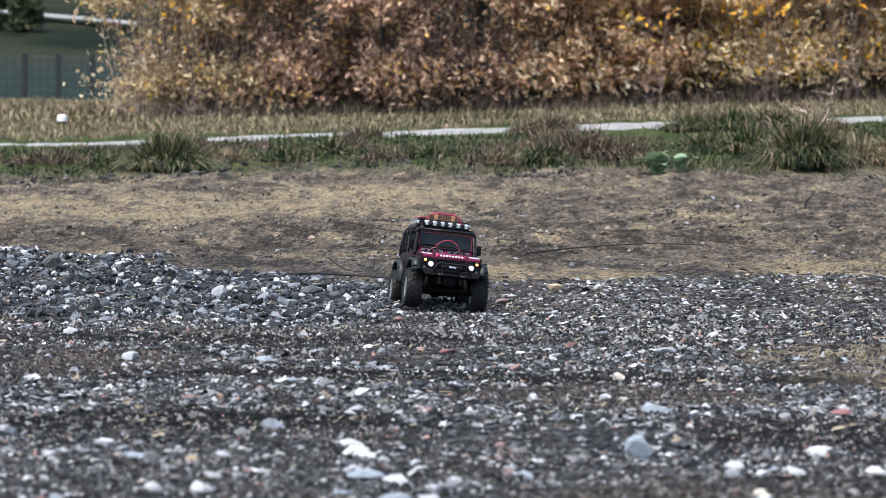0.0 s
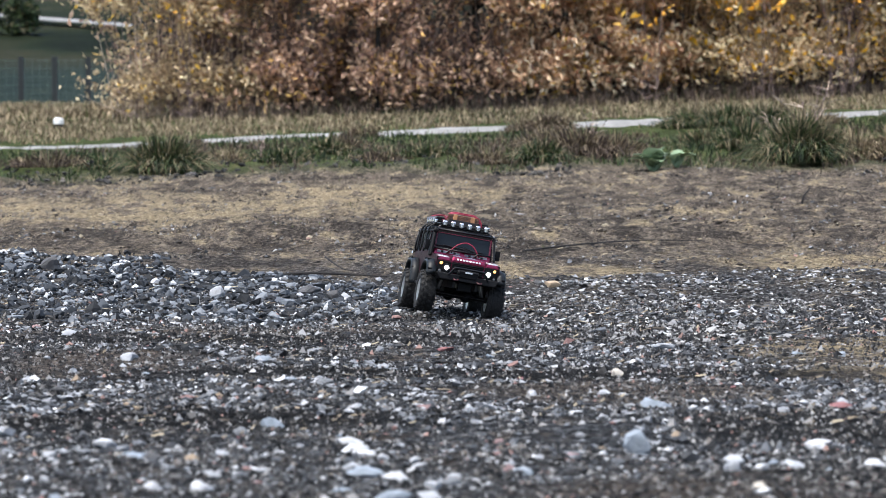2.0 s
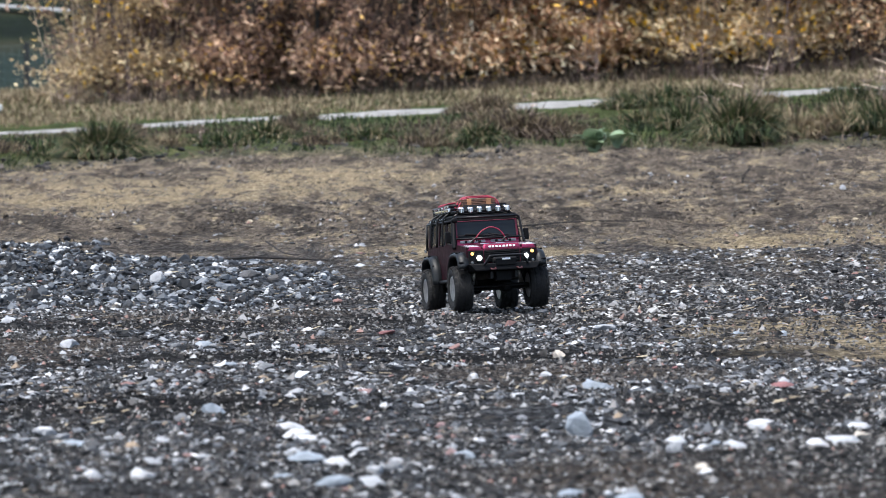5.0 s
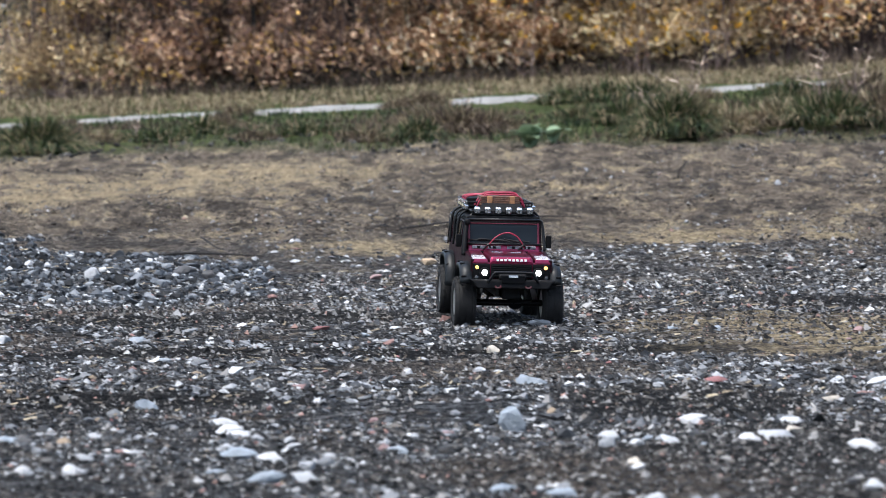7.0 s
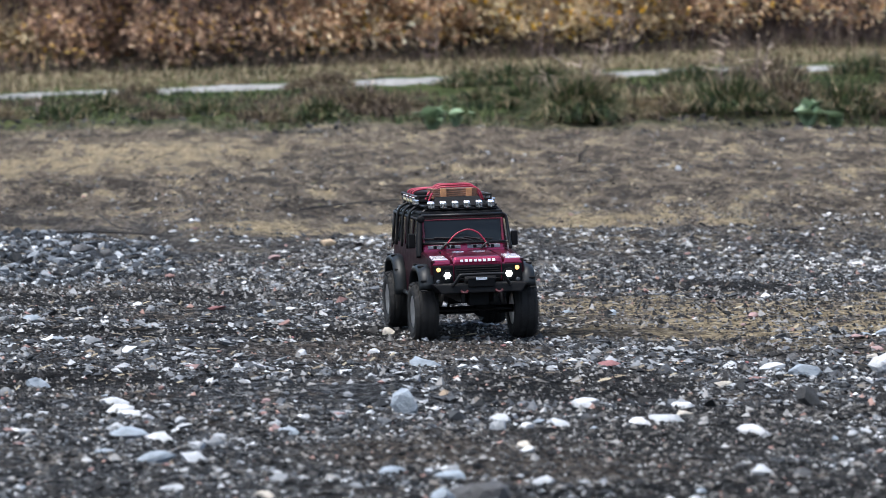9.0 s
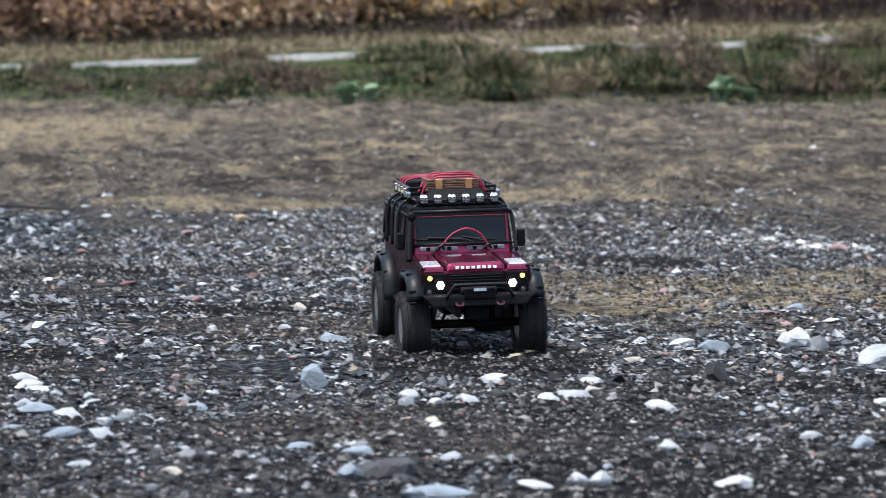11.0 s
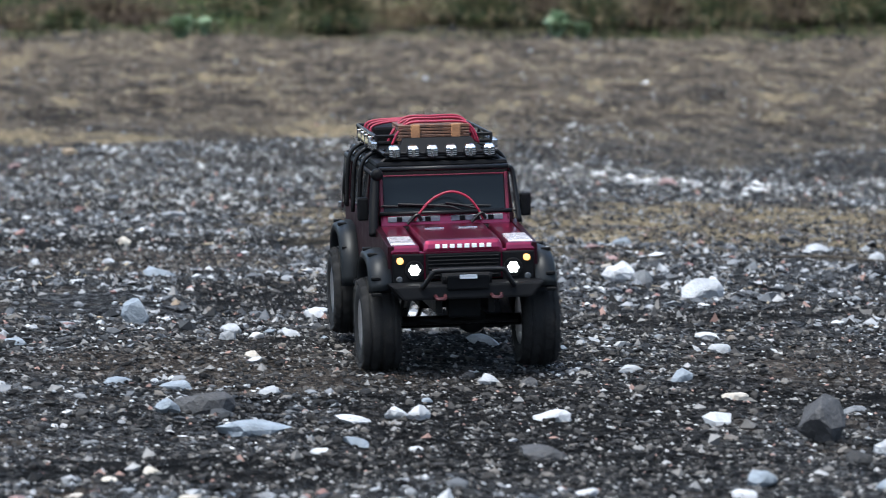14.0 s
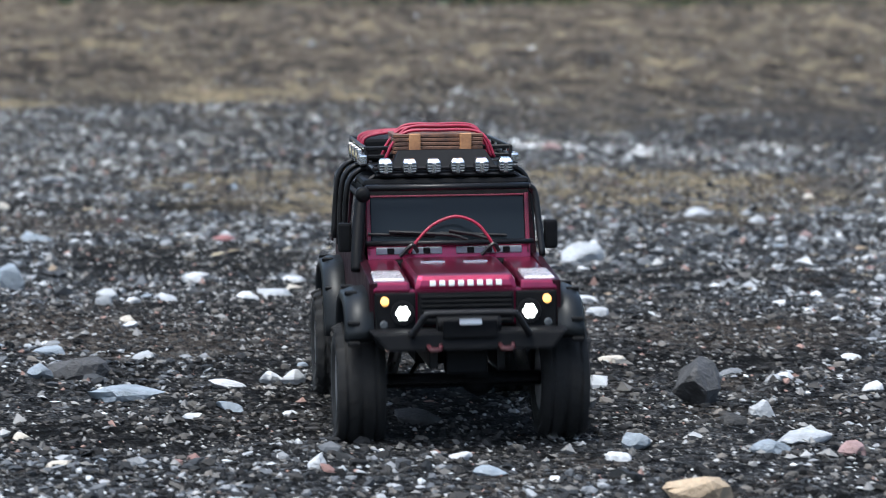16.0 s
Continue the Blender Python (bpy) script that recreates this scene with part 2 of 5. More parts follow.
LEAF_BROWN = varied("brown_leaves", ((0.0, (0.2, 0.13, 0.105)), (0.4, (0.46, 0.3, 0.215)), (0.7, (0.78, 0.56, 0.39)), (0.94, (0.9, 0.6, 0.2))), 0.7, 20, soft=0.45, tint=0.2)
LEAF_OLIVE = varied("olive_leaves", ((0.0, (0.3, 0.22, 0.14)), (0.4, (0.62, 0.48, 0.3)), (0.75, (0.8, 0.66, 0.42)), (0.96, (0.9, 0.6, 0.12))), 0.7, 20, soft=0.45, tint=0.2)
LEAF_GOLD = varied("golden_leaves", ((0.0, (0.8, 0.42, 0.05)), (0.5, (0.9, 0.52, 0.05)), (0.85, (0.9, 0.62, 0.14))), 0.65, 20, soft=0.5, tint=0.15)
LEAF_YELLOW = varied("yellow_leaves", ((0.0, (0.5, 0.36, 0.22)), (0.35, (0.78, 0.62, 0.4)), (0.7, (0.88, 0.74, 0.48)), (0.9, (0.9, 0.56, 0.06))), 0.7, 20, soft=0.45, tint=0.2)
BLADE_GREEN = varied("green_grass", ((0.0, (0.009, 0.017, 0.006)), (0.4, (0.026, 0.044, 0.014)), (0.75, (0.062, 0.088, 0.028)), (0.92, (0.17, 0.145, 0.075))), 0.7, 20, soft=0.2, tint=0.2)
BLADE_DRY = varied("dry_grass", ((0.0, (0.09, 0.0671, 0.0403)), (0.35, (0.207, 0.159, 0.0966)), (0.7, (0.36, 0.288, 0.185)), (0.92, (0.108, 0.112, 0.0462))), 0.75, 20, soft=0.2, tint=0.2)
BLADE_BROWN = varied("withered_stalks", ((0.0, (0.036, 0.0252, 0.0198)), (0.4, (0.0855, 0.0612, 0.045)), (0.75, (0.171, 0.131, 0.09)), (0.93, (0.063, 0.072, 0.027))), 0.8, 20, soft=0.15, tint=0.2)
BROAD_LEAF = varied("broad_green_leaf", ((0.0, (0.11, 0.165, 0.09)), (0.5, (0.18, 0.25, 0.15)), (0.8, (0.30, 0.38, 0.26))), 0.5, 30, soft=0.2, tint=0.25)
PATH_GRAVEL = surface("pale_path_gravel", (0.21, 0.207, 0.2), (0.13, 0.128, 0.122), 0.9, scale=6, bump=0.4, dist=0.01)
FENCE_PAINT = surface("dark_green_fence_paint", (0.004, 0.006, 0.006), (0.007, 0.010, 0.010), 0.6, scale=8)
MESH_WIRE = surface("green_fence_wire", (0.05, 0.085, 0.08), (0.07, 0.11, 0.10), 0.5, scale=8)
CONCRETE = surface("pale_concrete", (0.7, 0.7, 0.68), (0.5, 0.5, 0.48), 0.85, scale=12, bump=0.3)


# ---- mesh helpers ----
def mesh_ob(name, verts, faces, material, parent=None, label="", smooth=False):
    me = bpy.data.meshes.new(name)
    me.from_pydata([tuple(v) for v in verts], [], faces)
    me.materials.append(material)
    if smooth:
        me.shade_smooth()
    ob = new(name, me)
    ob.parent = parent
    return tagged(ob, label)


def soup(name, V, F, material, parent=None, label="", smooth=False):
    """Many alike pieces as one mesh, from arrays."""
    me = bpy.data.meshes.new(name)
    V, F = np.asarray(V, dtype=np.float32), np.asarray(F, dtype=np.int32)
    me.vertices.add(len(V))
    me.vertices.foreach_set("co", V.ravel())
    k = F.shape[1]
    me.loops.add(F.size)
    me.loops.foreach_set("vertex_index", F.ravel())
    me.polygons.add(len(F))
    me.polygons.foreach_set("loop_start", np.arange(0, F.size, k, dtype=np.int32))
    me.polygons.foreach_set("use_smooth", np.full(len(F), smooth))
    me.update(calc_edges=True)
    me.materials.append(material)
    ob = new(name, me)
    ob.parent = parent
    return tagged(ob, label)


def part(name, bm, material, parent, label="", smooth=False):
    me = bpy.data.meshes.new(name)
    bmesh.ops.recalc_face_normals(bm, faces=bm.faces)
    bm.to_mesh(me)
    bm.free()
    me.materials.append(material)
    if smooth:
        me.shade_smooth()
    ob = new(name, me)
    ob.parent = parent
    return tagged(ob, label)


def box(x0, x1, y0, y1, z0, z1, bevel=0.0, seg=2, bm=None, m=None):
    bm = bm or bmesh.new()
    mid, size = ((x0 + x1) / 2, (y0 + y1) / 2, (z0 + z1) / 2), (x1 - x0, y1 - y0, z1 - z0)
    made = bmesh.ops.create_cube(bm, size=1, matrix=(m or Matrix()) @ Matrix.Translation(mid) @ Matrix.Diagonal((*size, 1)))["verts"]
    if bevel:
        edges = list({e for v in made for e in v.link_edges})
        bmesh.ops.bevel(bm, geom=edges, offset=bevel, segments=seg, affect="EDGES", profile=0.6)
    return bm


def hexa(bottom, top, bevel=0.0, bm=None):
    """A block between two four-cornered outlines."""
    bm = bm or bmesh.new()
    a, b = [bm.verts.new(p) for p in bottom], [bm.verts.new(p) for p in top]
    bm.faces.new(a[::-1]), bm.faces.new(b)
    for i in range(4):
        bm.faces.new((a[i], a[(i + 1) % 4], b[(i + 1) % 4], b[i]))
    if bevel:
        bmesh.ops.bevel(bm, geom=list({e for v in a + b for e in v.link_edges}), offset=bevel, segments=2, affect="EDGES", profile=0.6)
    return bm


def tube(points, radius, sides=8, bm=None, taper=None):
    """A round bar along a line of points."""
    bm = bm or bmesh.new()
    pts = [Vector(p) for p in points]
    rings = []
    for i, p in enumerate(pts):
        d = (pts[min(i + 1, len(pts) - 1)] - pts[max(i - 1, 0)]).normalized()
        side = d.orthogonal() if not rings else ref - d * ref.dot(d)
        ref = side.normalized()
        up = d.cross(ref)
        rr = radius if taper is None else radius + (taper - radius) * i / (len(pts) - 1)
        rings.append([bm.verts.new(p + rr * (ref * math.cos(2 * math.pi * k / sides) + up * math.sin(2 * math.pi * k / sides))) for k in range(sides)])
    for a, b in zip(rings, rings[1:]):
        for k in range(sides):
            bm.faces.new((a[k], a[(k + 1) % sides], b[(k + 1) % sides], b[k]))
    bm.faces.new(rings[0][::-1]), bm.faces.new(rings[-1])
    return bm


def curved(points, n=6):
    """Points of a smooth line through the given ones."""
    p = [Vector(q) for q in points]
    p = [2 * p[0] - p[1]] + p + [2 * p[-1] - p[-2]]
    out = []
    for i in range(1, len(p) - 2):
        for k in range(n):
            t = k / n
            out.append(0.5 * (2 * p[i] + (p[i + 1] - p[i - 1]) * t + (2 * p[i - 1] - 5 * p[i] + 4 * p[i + 1] - p[i + 2]) * t * t + (3 * p[i] - p[i - 1] - 3 * p[i + 1] + p[i + 2]) * t ** 3))
    return out + [p[-2]]


def lathe(profile, axis="x", sides=32, bm=None, centre=(0, 0, 0)):
    """A solid of revolution; profile: (along the axis, radius)."""
    bm = bm or bmesh.new()
    rings = []
    for a, r in profile:
        ring = []
        for k in range(sides):
            c, s = r * math.cos(2 * math.pi * k / sides), r * math.sin(2 * math.pi * k / sides)
            v = {"x": (a, c, s), "y": (c, a, s), "z": (c, s, a)}[axis]
            ring.append(bm.verts.new(Vector(v) + Vector(centre)))
        rings.append(ring)
    for p, q in zip(rings, rings[1:]):
        for k in range(sides):
            bm.faces.new((p[k], p[(k + 1) % sides], q[(k + 1) % sides], q[k]))
    bm.faces.new(rings[0][::-1]), bm.faces.new(rings[-1])
    return bm


# ---- the ground ----
PR = (0, 3.0, 3.45, 3.78, 4.05, 4.4, 5.0, 6.2, 7.0, 8.0, 8.9, 11, 15, 20, 20.9, 22.5, 24.5, 26, 31, 36, 110, 140, 180, 220, 400, 900)
PZ = (0.03, 0.032, 0.037, 0.047, 0.042, 0.029, 0.023, 0.021, 0.021, -0.008, -0.012, 0.03, 0.14, 0.285, 0.39, 0.44, 0.50, 0.585, 0.80, 0.92, 2.07, 4.4, 8.4, 12.5, 17, 17)


def value_noise(x, y, seed):
    """Smooth random heights between -1 and 1, on arrays."""
    xi, yi = np.floor(x).astype(np.int64), np.floor(y).astype(np.int64)
    u, v = x - xi, y - yi
    u, v = u * u * (3 - 2 * u), v * v * (3 - 2 * v)

    def h(i, j):
        n = (i * 374761393 + j * 668265263 + seed * 974711) & 0x7FFFFFFF
        n = ((n ^ (n >> 13)) * 1274126177) & 0x7FFFFFFF
        return ((n ^ (n >> 16)) & 0xFFFF) / 32767.5 - 1

    return (h(xi, yi) * (1 - u) + h(xi + 1, yi) * u) * (1 - v) + (h(xi, yi + 1) * (1 - u) + h(xi + 1, yi + 1) * u) * v


def bell(x, y, cx, cy, sx, sy):
    return np.exp(-((x - cx) / sx) ** 2 - ((y - cy) / sy) ** 2)


def height(x, y):
    x, y = np.asarray(x, float), np.asarray(y, float)
    r, az = np.hypot(x, y), np.clip(np.degrees(np.arctan2(x, np.maximum(y, 0.01))), -20, 30)
    z = np.interp(r + 0.25 * value_noise(x * 0.9, y * 0.9, 5) * (r > 18), PR, PZ)
    # the plateau climbs towards positive x
    z = z + np.interp(r, (20, 22.5, 26, 36, 60), (0.0, 0.35, 1, 1, 0)) * (0.0125 * az * np.interp(az, (-20, -8, 30), (0.4, 1, 1)) + 0.005 * (np.clip(az, -8, 20) + 8))
    z = z + np.interp(r, (12, 20, 22.5), (0, 1, 0)) * np.where(az < 0, 0.0085, 0.0035) * np.clip(az, -10, 10)
    z = z + 0.09 * bell(x, y, -1.9, 10.2, 0.9, 0.8) + 0.035 * bell(x, y, -0.75, 9.0, 0.7, 0.5) + 0.03 * bell(x, y, 1.3, 10.0, 0.9, 0.5)
    # shallow ruts and ridges across the bare flat
    z = z + np.interp(r, (9, 12, 19, 20.5), (0, 1, 1, 0)) * (0.016 * value_noise(x * 0.7 + 0.4 * y, y * 2.6, 71) + 0.009 * value_noise(x * 2.2, y * 6.5, 72))
    lane = np.exp(-((x - np.interp(y, (3, 5, 7, 9), (0.64, 0.56, 0.36, -0.06))) / 0.22) ** 2) * (y > 2.5) * (y < 9.5)
    rough = (1 - 0.75 * lane) * np.interp(r, (0, 8, 12, 19, 21, 24, 30, 100), (1, 1, 1.7, 2.0, 3, 1.2, 2, 4))
    z = z + rough * (0.010 * value_noise(x * 2.3, y * 2.3, 1) + 0.006 * value_noise(x * 6.1, y * 6.1, 2) + 0.0045 * value_noise(x * 17, y * 17, 3) + 0.0035 * value_noise(x * 41, y * 41, 4))
    return z


def h1(x, y):
    return float(height(x, y))


def build_ground():
    az = np.radians(np.concatenate([np.linspace(-180, -16, 28)[:-1], np.arange(-16, 26, 0.15), np.linspace(26, 180, 27)[:-1]]))
    r = np.concatenate([[0.05, 0.5, 1.2, 1.8], 2.2 * 1.0078 ** np.arange(0, 300), 23 * 1.012 ** np.arange(1, 90), 70 * 1.1 ** np.arange(1, 28)])
    A, Rr = np.meshgrid(az, r, indexing="ij")
    X, Y = Rr * np.sin(A), Rr * np.cos(A)
    V = np.stack([X, Y, height(X, Y)], -1).reshape(-1, 3)
    n, k = len(az), len(r)
    i, j = np.meshgrid(np.arange(n), np.arange(k - 1), indexing="ij")
    i2 = (i + 1) % n
    F = np.stack([i * k + j, i * k + j + 1, i2 * k + j + 1, i2 * k + j], -1).reshape(-1, 4)[:, ::-1]
    g = soup("ground", V, F, SOIL, smooth=True)
    tagged(g, "dark gravelly soil turning to dry mossy earth and turf", "ground", kind="structure")


build_ground()


# ---- loose stones ----
ICO = bmesh.new()
bmesh.ops.create_icosphere(ICO, subdivisions=1, radius=1)
ICO_V = np.array([v.co[:] for v in ICO.verts])
ICO_F = np.array([[v.index for v in f.verts] for f in ICO.faces])
ICO.free()
OCT_V = np.array([(1, 0, 0), (-1, 0, 0), (0, 1, 0), (0, -1, 0), (0, 0, 1), (0, 0, -1)], float)
OCT_F = np.array([(0, 2, 4), (2, 1, 4), (1, 3, 4), (3, 0, 4), (2, 0, 5), (1, 2, 5), (3, 1, 5), (0, 3, 5)])
TET_V = np.array([(1, 0, -0.5), (-0.5, 0.87, -0.5), (-0.5, -0.87, -0.5), (0, 0, 1)], float)
TET_F = np.array([(0, 1, 3), (1, 2, 3), (2, 0, 3), (1, 0, 2)])
rng = np.random.default_rng(7)


def scatter(n, r0, r1, a0, a1, keep=None):
    r = np.sqrt(rng.uniform(r0 * r0, r1 * r1, n))
    a = np.radians(rng.uniform(a0, a1, n))
    x, y = r * np.sin(a), r * np.cos(a)
    if keep is not None:
        k = keep(x, y)
        x, y = x[k], y[k]
    return x, y


def stone_soup(name, x, y, size, material, label, flat=0.5, fine=False, rugged=1.0):
    n = len(x)
    tv, tf = (TET_V, TET_F) if fine == "grit" else (ICO_V, ICO_F) if fine else (OCT_V, OCT_F)
    k = len(tv)
    jit = (1 + rugged * rng.uniform(-0.5, 0.28, (n, k, 1))) * tv[None] + rugged * rng.normal(0, 0.12, (n, k, 3))
    s = size[:, None] * np.stack([rng.uniform(0.7, 1.5, n), rng.uniform(0.6, 1.2, n), rng.uniform(0.35, 1.0, n) * flat * 1.4], -1)
    V = jit * s[:, None, :]
    th, tl = rng.uniform(0, 2 * np.pi, n), rng.normal(0, 0.3, n)
    c, d = np.cos(tl)[:, None], np.sin(tl)[:, None]
    V = np.stack([V[..., 0] * c - V[..., 2] * d, V[..., 1], V[..., 0] * d + V[..., 2] * c], -1)
    c, d = np.cos(th)[:, None], np.sin(th)[:, None]
    V = np.stack([V[..., 0] * c - V[..., 1] * d, V[..., 0] * d + V[..., 1] * c, V[..., 2]], -1)
    V = V + np.stack([x, y, height(x, y) + 0.25 * s[:, 2]], -1)[:, None, :]
    F = tf[None] + k * np.arange(n)[:, None, None]
    return tagged(soup(name, V.reshape(-1, 3), F.reshape(-1, 3), material), label, "gravel", kind="stuff")


def sizes(n, med, sig, lo, hi):
    return np.clip(med * np.exp(rng.normal(0, sig, n)), lo, hi)


def patchy(cut, scale=1.7, seed=11):
    return lambda x, y: value_noise(x * scale, y * scale, seed) + 0.5 * value_noise(x * scale * 3, y * scale * 3, seed + 1) > cut


WHITE_STONES = varied("white_gravel_stones", ((0.0, (0.24, 0.24, 0.245)), (0.4, (0.40, 0.40, 0.40)), (0.75, (0.58, 0.58, 0.58))), 0.8, 60)
WHITE_PATCHES = ((1.972, 8.705, 0.086, 0.259, 260), (2.037, 8.395, 0.036, 0.181, 70), (2.469, 11.473, 0.063, 0.224, 60), (2.263, 8.139, 0.097, 0.231, 150), (2.711, 8.383, 0.05, 0.186, 60))


def build_gravel():
    for r0, r1, n, med, sig, hi, cut in ((2.2, 4.2, 12000, 0.0026, 0.6, 0.006, -0.45), (4.2, 6.2, 30000, 0.0042, 0.6, 0.015, -0.5), (6.2, 8.8, 36000, 0.0045, 0.55, 0.016, -0.4), (8.8, 10.8, 12000, 0.0052, 0.5, 0.018, 0.0), (10.8, 14.5, 8000, 0.0058, 0.5, 0.02, 0.15), (14.5, 20.3, 5000, 0.007, 0.5, 0.025, 0.2)):
        x, y = scatter(n, r0, r1, -11, 22, lambda x, y: patchy(cut)(x, y) & ~inside(BARE + RUTS_AND_SHADE, x, y, 95) & ~inside(MOSS, x, y, 97))
        stone_soup("gravel", x, y, sizes(len(x), med, sig, 0.0025, hi), GRAVEL, "mixed grey, black and white gravel pressed into soil")
    for r0, r1, n, med in ((2.2, 4.3, 13000, 0.0034), (2.2, 5.0, 2600, 0.0062), (5.0, 10.0, 6000, 0.0062)):
        x, y = scatter(n, r0, r1, -11, 22, lambda x, y: patchy(-0.2, 2.0, 17)(x, y) & ~inside(BARE + RUTS_AND_SHADE, x, y, 95) & ~inside(MOSS, x, y, 97))
        stone_soup("gravel", x, y, sizes(len(x), med, 0.4, 0.0018, 0.018), GRAVEL, "broken grey and white stones among finer gravel", 0.55, True, 0.75)
    for r0, r1, n, med, top, near, material in ((2.2, 4.4, 20000, 0.0026, 0.0075, True, CLOD), (4.4, 9.5, 22000, 0.0034, 0.010, False, CLOD), (9.5, 20.3, 9000, 0.0072, 0.02, False, DRY_CLOD)):
        x, y = scatter(n, r0, r1, -11, 22, patchy(-0.9 if r0 < 4 else -0.2 if r0 < 9 else 0.15, 1.7 if r0 < 9 else 0.9, 23))
        stone_soup("soil_crumbs", x, y, sizes(len(x), med, 0.55, 0.0014, top), material, "loose crumbs and small clods of dark soil", 0.6, near, 0.55)
    for r0, r1, n, med in ((2.3, 4.2, 44000, 0.0019), (4.2, 7.0, 56000, 0.0030), (7.0, 9.2, 38000, 0.0042), (9.2, 12.0, 16000, 0.0048), (12.0, 20.3, 11000, 0.0065)):
        x, y = scatter(n, r0, r1, -10, 21, patchy(-0.75 if r0 < 9 else 0.1, 2.4 if r0 < 9 else 1.0, 83))
        stone_soup("stone_grit", x, y, sizes(len(x), med, 0.5, 0.0011, 0.012), GRIT, "fine broken grit and crumbs of stone in soil", 0.75, "grit" if r0 > 4 else False, 0.8)
    x, y = scatter(21000, 6.0, 11.5, -2, 19, lambda x, y: inside(PALE, x, y, 91))
    stone_soup("gravel", x, y, sizes(len(x), 0.0055, 0.5, 0.003, 0.018), PALE_GRAVEL, "band of pale grey crushed gravel")
    for cx, cy, sx, sy, n in WHITE_PATCHES:
        n = 2 * n
        x, y = cx + rng.normal(0, sx, n), cy + rng.normal(0, sy, n)
        stone_soup("white_gravel", x, y, sizes(n, 0.0065, 0.5, 0.003, 0.02), WHITE_STONES, "spilled patch of white crushed limestone", 0.35)
    x, y = scatter(9000, 0.6, 18, -75, 85, lambda x, y: (np.degrees(np.arctan2(x, y)) < -10.8) | (np.degrees(np.arctan2(x, y)) > 21.8) | (np.hypot(x, y) < 2.2))
    stone_soup("gravel", x, y, sizes(len(x), 0.009, 0.5, 0.004, 0.03), GRAVEL, "mixed grey, black and white gravel pressed into soil")
    keep = lambda x, y: bell(x, y, -1.9, 10.0, 1.3, 1.1) + bell(x, y, -0.8, 8.9, 0.9, 0.7) > 0.35 + 0.25 * value_noise(x * 4, y * 4, 21)
    x, y = scatter(30000, 7.6, 11.6, -13, -1, keep)
    stone_soup("gravel_heap", x, y, sizes(len(x), 0.006, 0.55, 0.003, 0.024), BLUE_GRAVEL, "low heap of coarse blue-grey crushed stone", 0.75, True, 0.85)


build_gravel()


def straw_bits():
    x, y = scatter(18000, 4.5, 20.2, -11, 22, patchy(-0.3, 1.3, 31))
    n = len(x)
    th, L = rng.uniform(0, np.pi, n), rng.uniform(0.01, 0.034, n) * np.interp(np.hypot(x, y), (3, 12), (0.5, 1.4))
    w = rng.uniform(0.0008, 0.002, n)
    z = height(x, y) + 0.005
    d, s = np.stack([np.cos(th), np.sin(th), rng.uniform(-0.2, 0.35, n)], -1) * L[:, None] / 2, np.stack([-np.sin(th), np.cos(th), np.full(n, 0.6)], -1) * w[:, None]
    c = np.stack([x, y, z + 0.3 * L * 0.3], -1)
    V = np.stack([c - d - s, c - d + s, c + d + s, c + d - s], 1).reshape(-1, 3)
    F = np.arange(4 * n).reshape(n, 4)
    tagged(soup("straw", V, F, STRAW), "scattered bits of dry straw and rootlets", "straw", kind="stuff")


straw_bits()

TINTS = {
    "white": (0.48, 0.49, 0.505), "cream": (0.46, 0.42, 0.36), "light": (0.34, 0.355, 0.375), "blue": (0.22, 0.255, 0.295), "grey": (0.13, 0.137, 0.147),
    "dark": (0.055, 0.055, 0.058), "black": (0.02, 0.02, 0.021), "pink": (0.26, 0.17, 0.165), "tan": (0.38, 0.29, 0.195), "red": (0.20, 0.085, 0.085)}
WORDS = {"white": "white limestone", "cream": "cream-coloured", "light": "pale grey", "blue": "bluish grey", "grey": "mid-grey", "dark": "dark grey", "black": "blackish", "pink": "pinkish brown", "tan": "sandy tan", "red": "brick-red"}
STONE_MAT = {k: surface(k + "_stone", c, tuple(v * 0.55 for v in c), 0.8, scale=26, bump=0.7, dist=0.004) for k, c in TINTS.items()}


def stone_mesh(seed, sx, sy, sz, angular=0.25):
    rr = random.Random(seed)
    bm = bmesh.new()
    bmesh.ops.create_icosphere(bm, subdivisions=2, radius=1)
    # cut facets like a broken stone, then squash
    for _ in range(13):
        n = Vector((rr.uniform(-1, 1), rr.uniform(-1, 1), rr.uniform(-1, 1))).normalized()
        d = rr.uniform(0.44, 0.78)
        for v in bm.verts:
            over = v.co.dot(n) - d
            if over > 0:
                v.co -= n * over
    for v in bm.verts:
        v.co *= 1 + 0.16 * noise.noise(v.co * 2.6 + Vector((seed, 0, 0))) + 0.07 * noise.noise(v.co * 6.5 + Vector((0, seed, 0)))
        v.co = Vector((v.co.x * sx, v.co.y * sy, v.co.z * sz)) * 1.25
    return bm


def stone(x, y, w, h, tint, seed, deep=0.8, sink=0.3):
    word = WORDS[tint]
    shape = "slab" if h < 0.4 * w else "rock" if w > 0.035 else "stone"
    bm = stone_mesh(seed, w / 2, w * deep / 2, h * 0.6)
    ob = part("stone", bm, STONE_MAT[tint], None)
    ob.matrix_world = pose(x, y, h1(x, y) + h * (0.46 - (0.15 if h > 0.03 else sink)), random.Random(seed).uniform(-8, 8), random.Random(seed + 1).uniform(-10, 10), random.Random(seed + 2).uniform(-25, 25))
    tagged(ob, f"{word} broken {shape} lying on dark soil", "stone", "loose stones on the gravel")


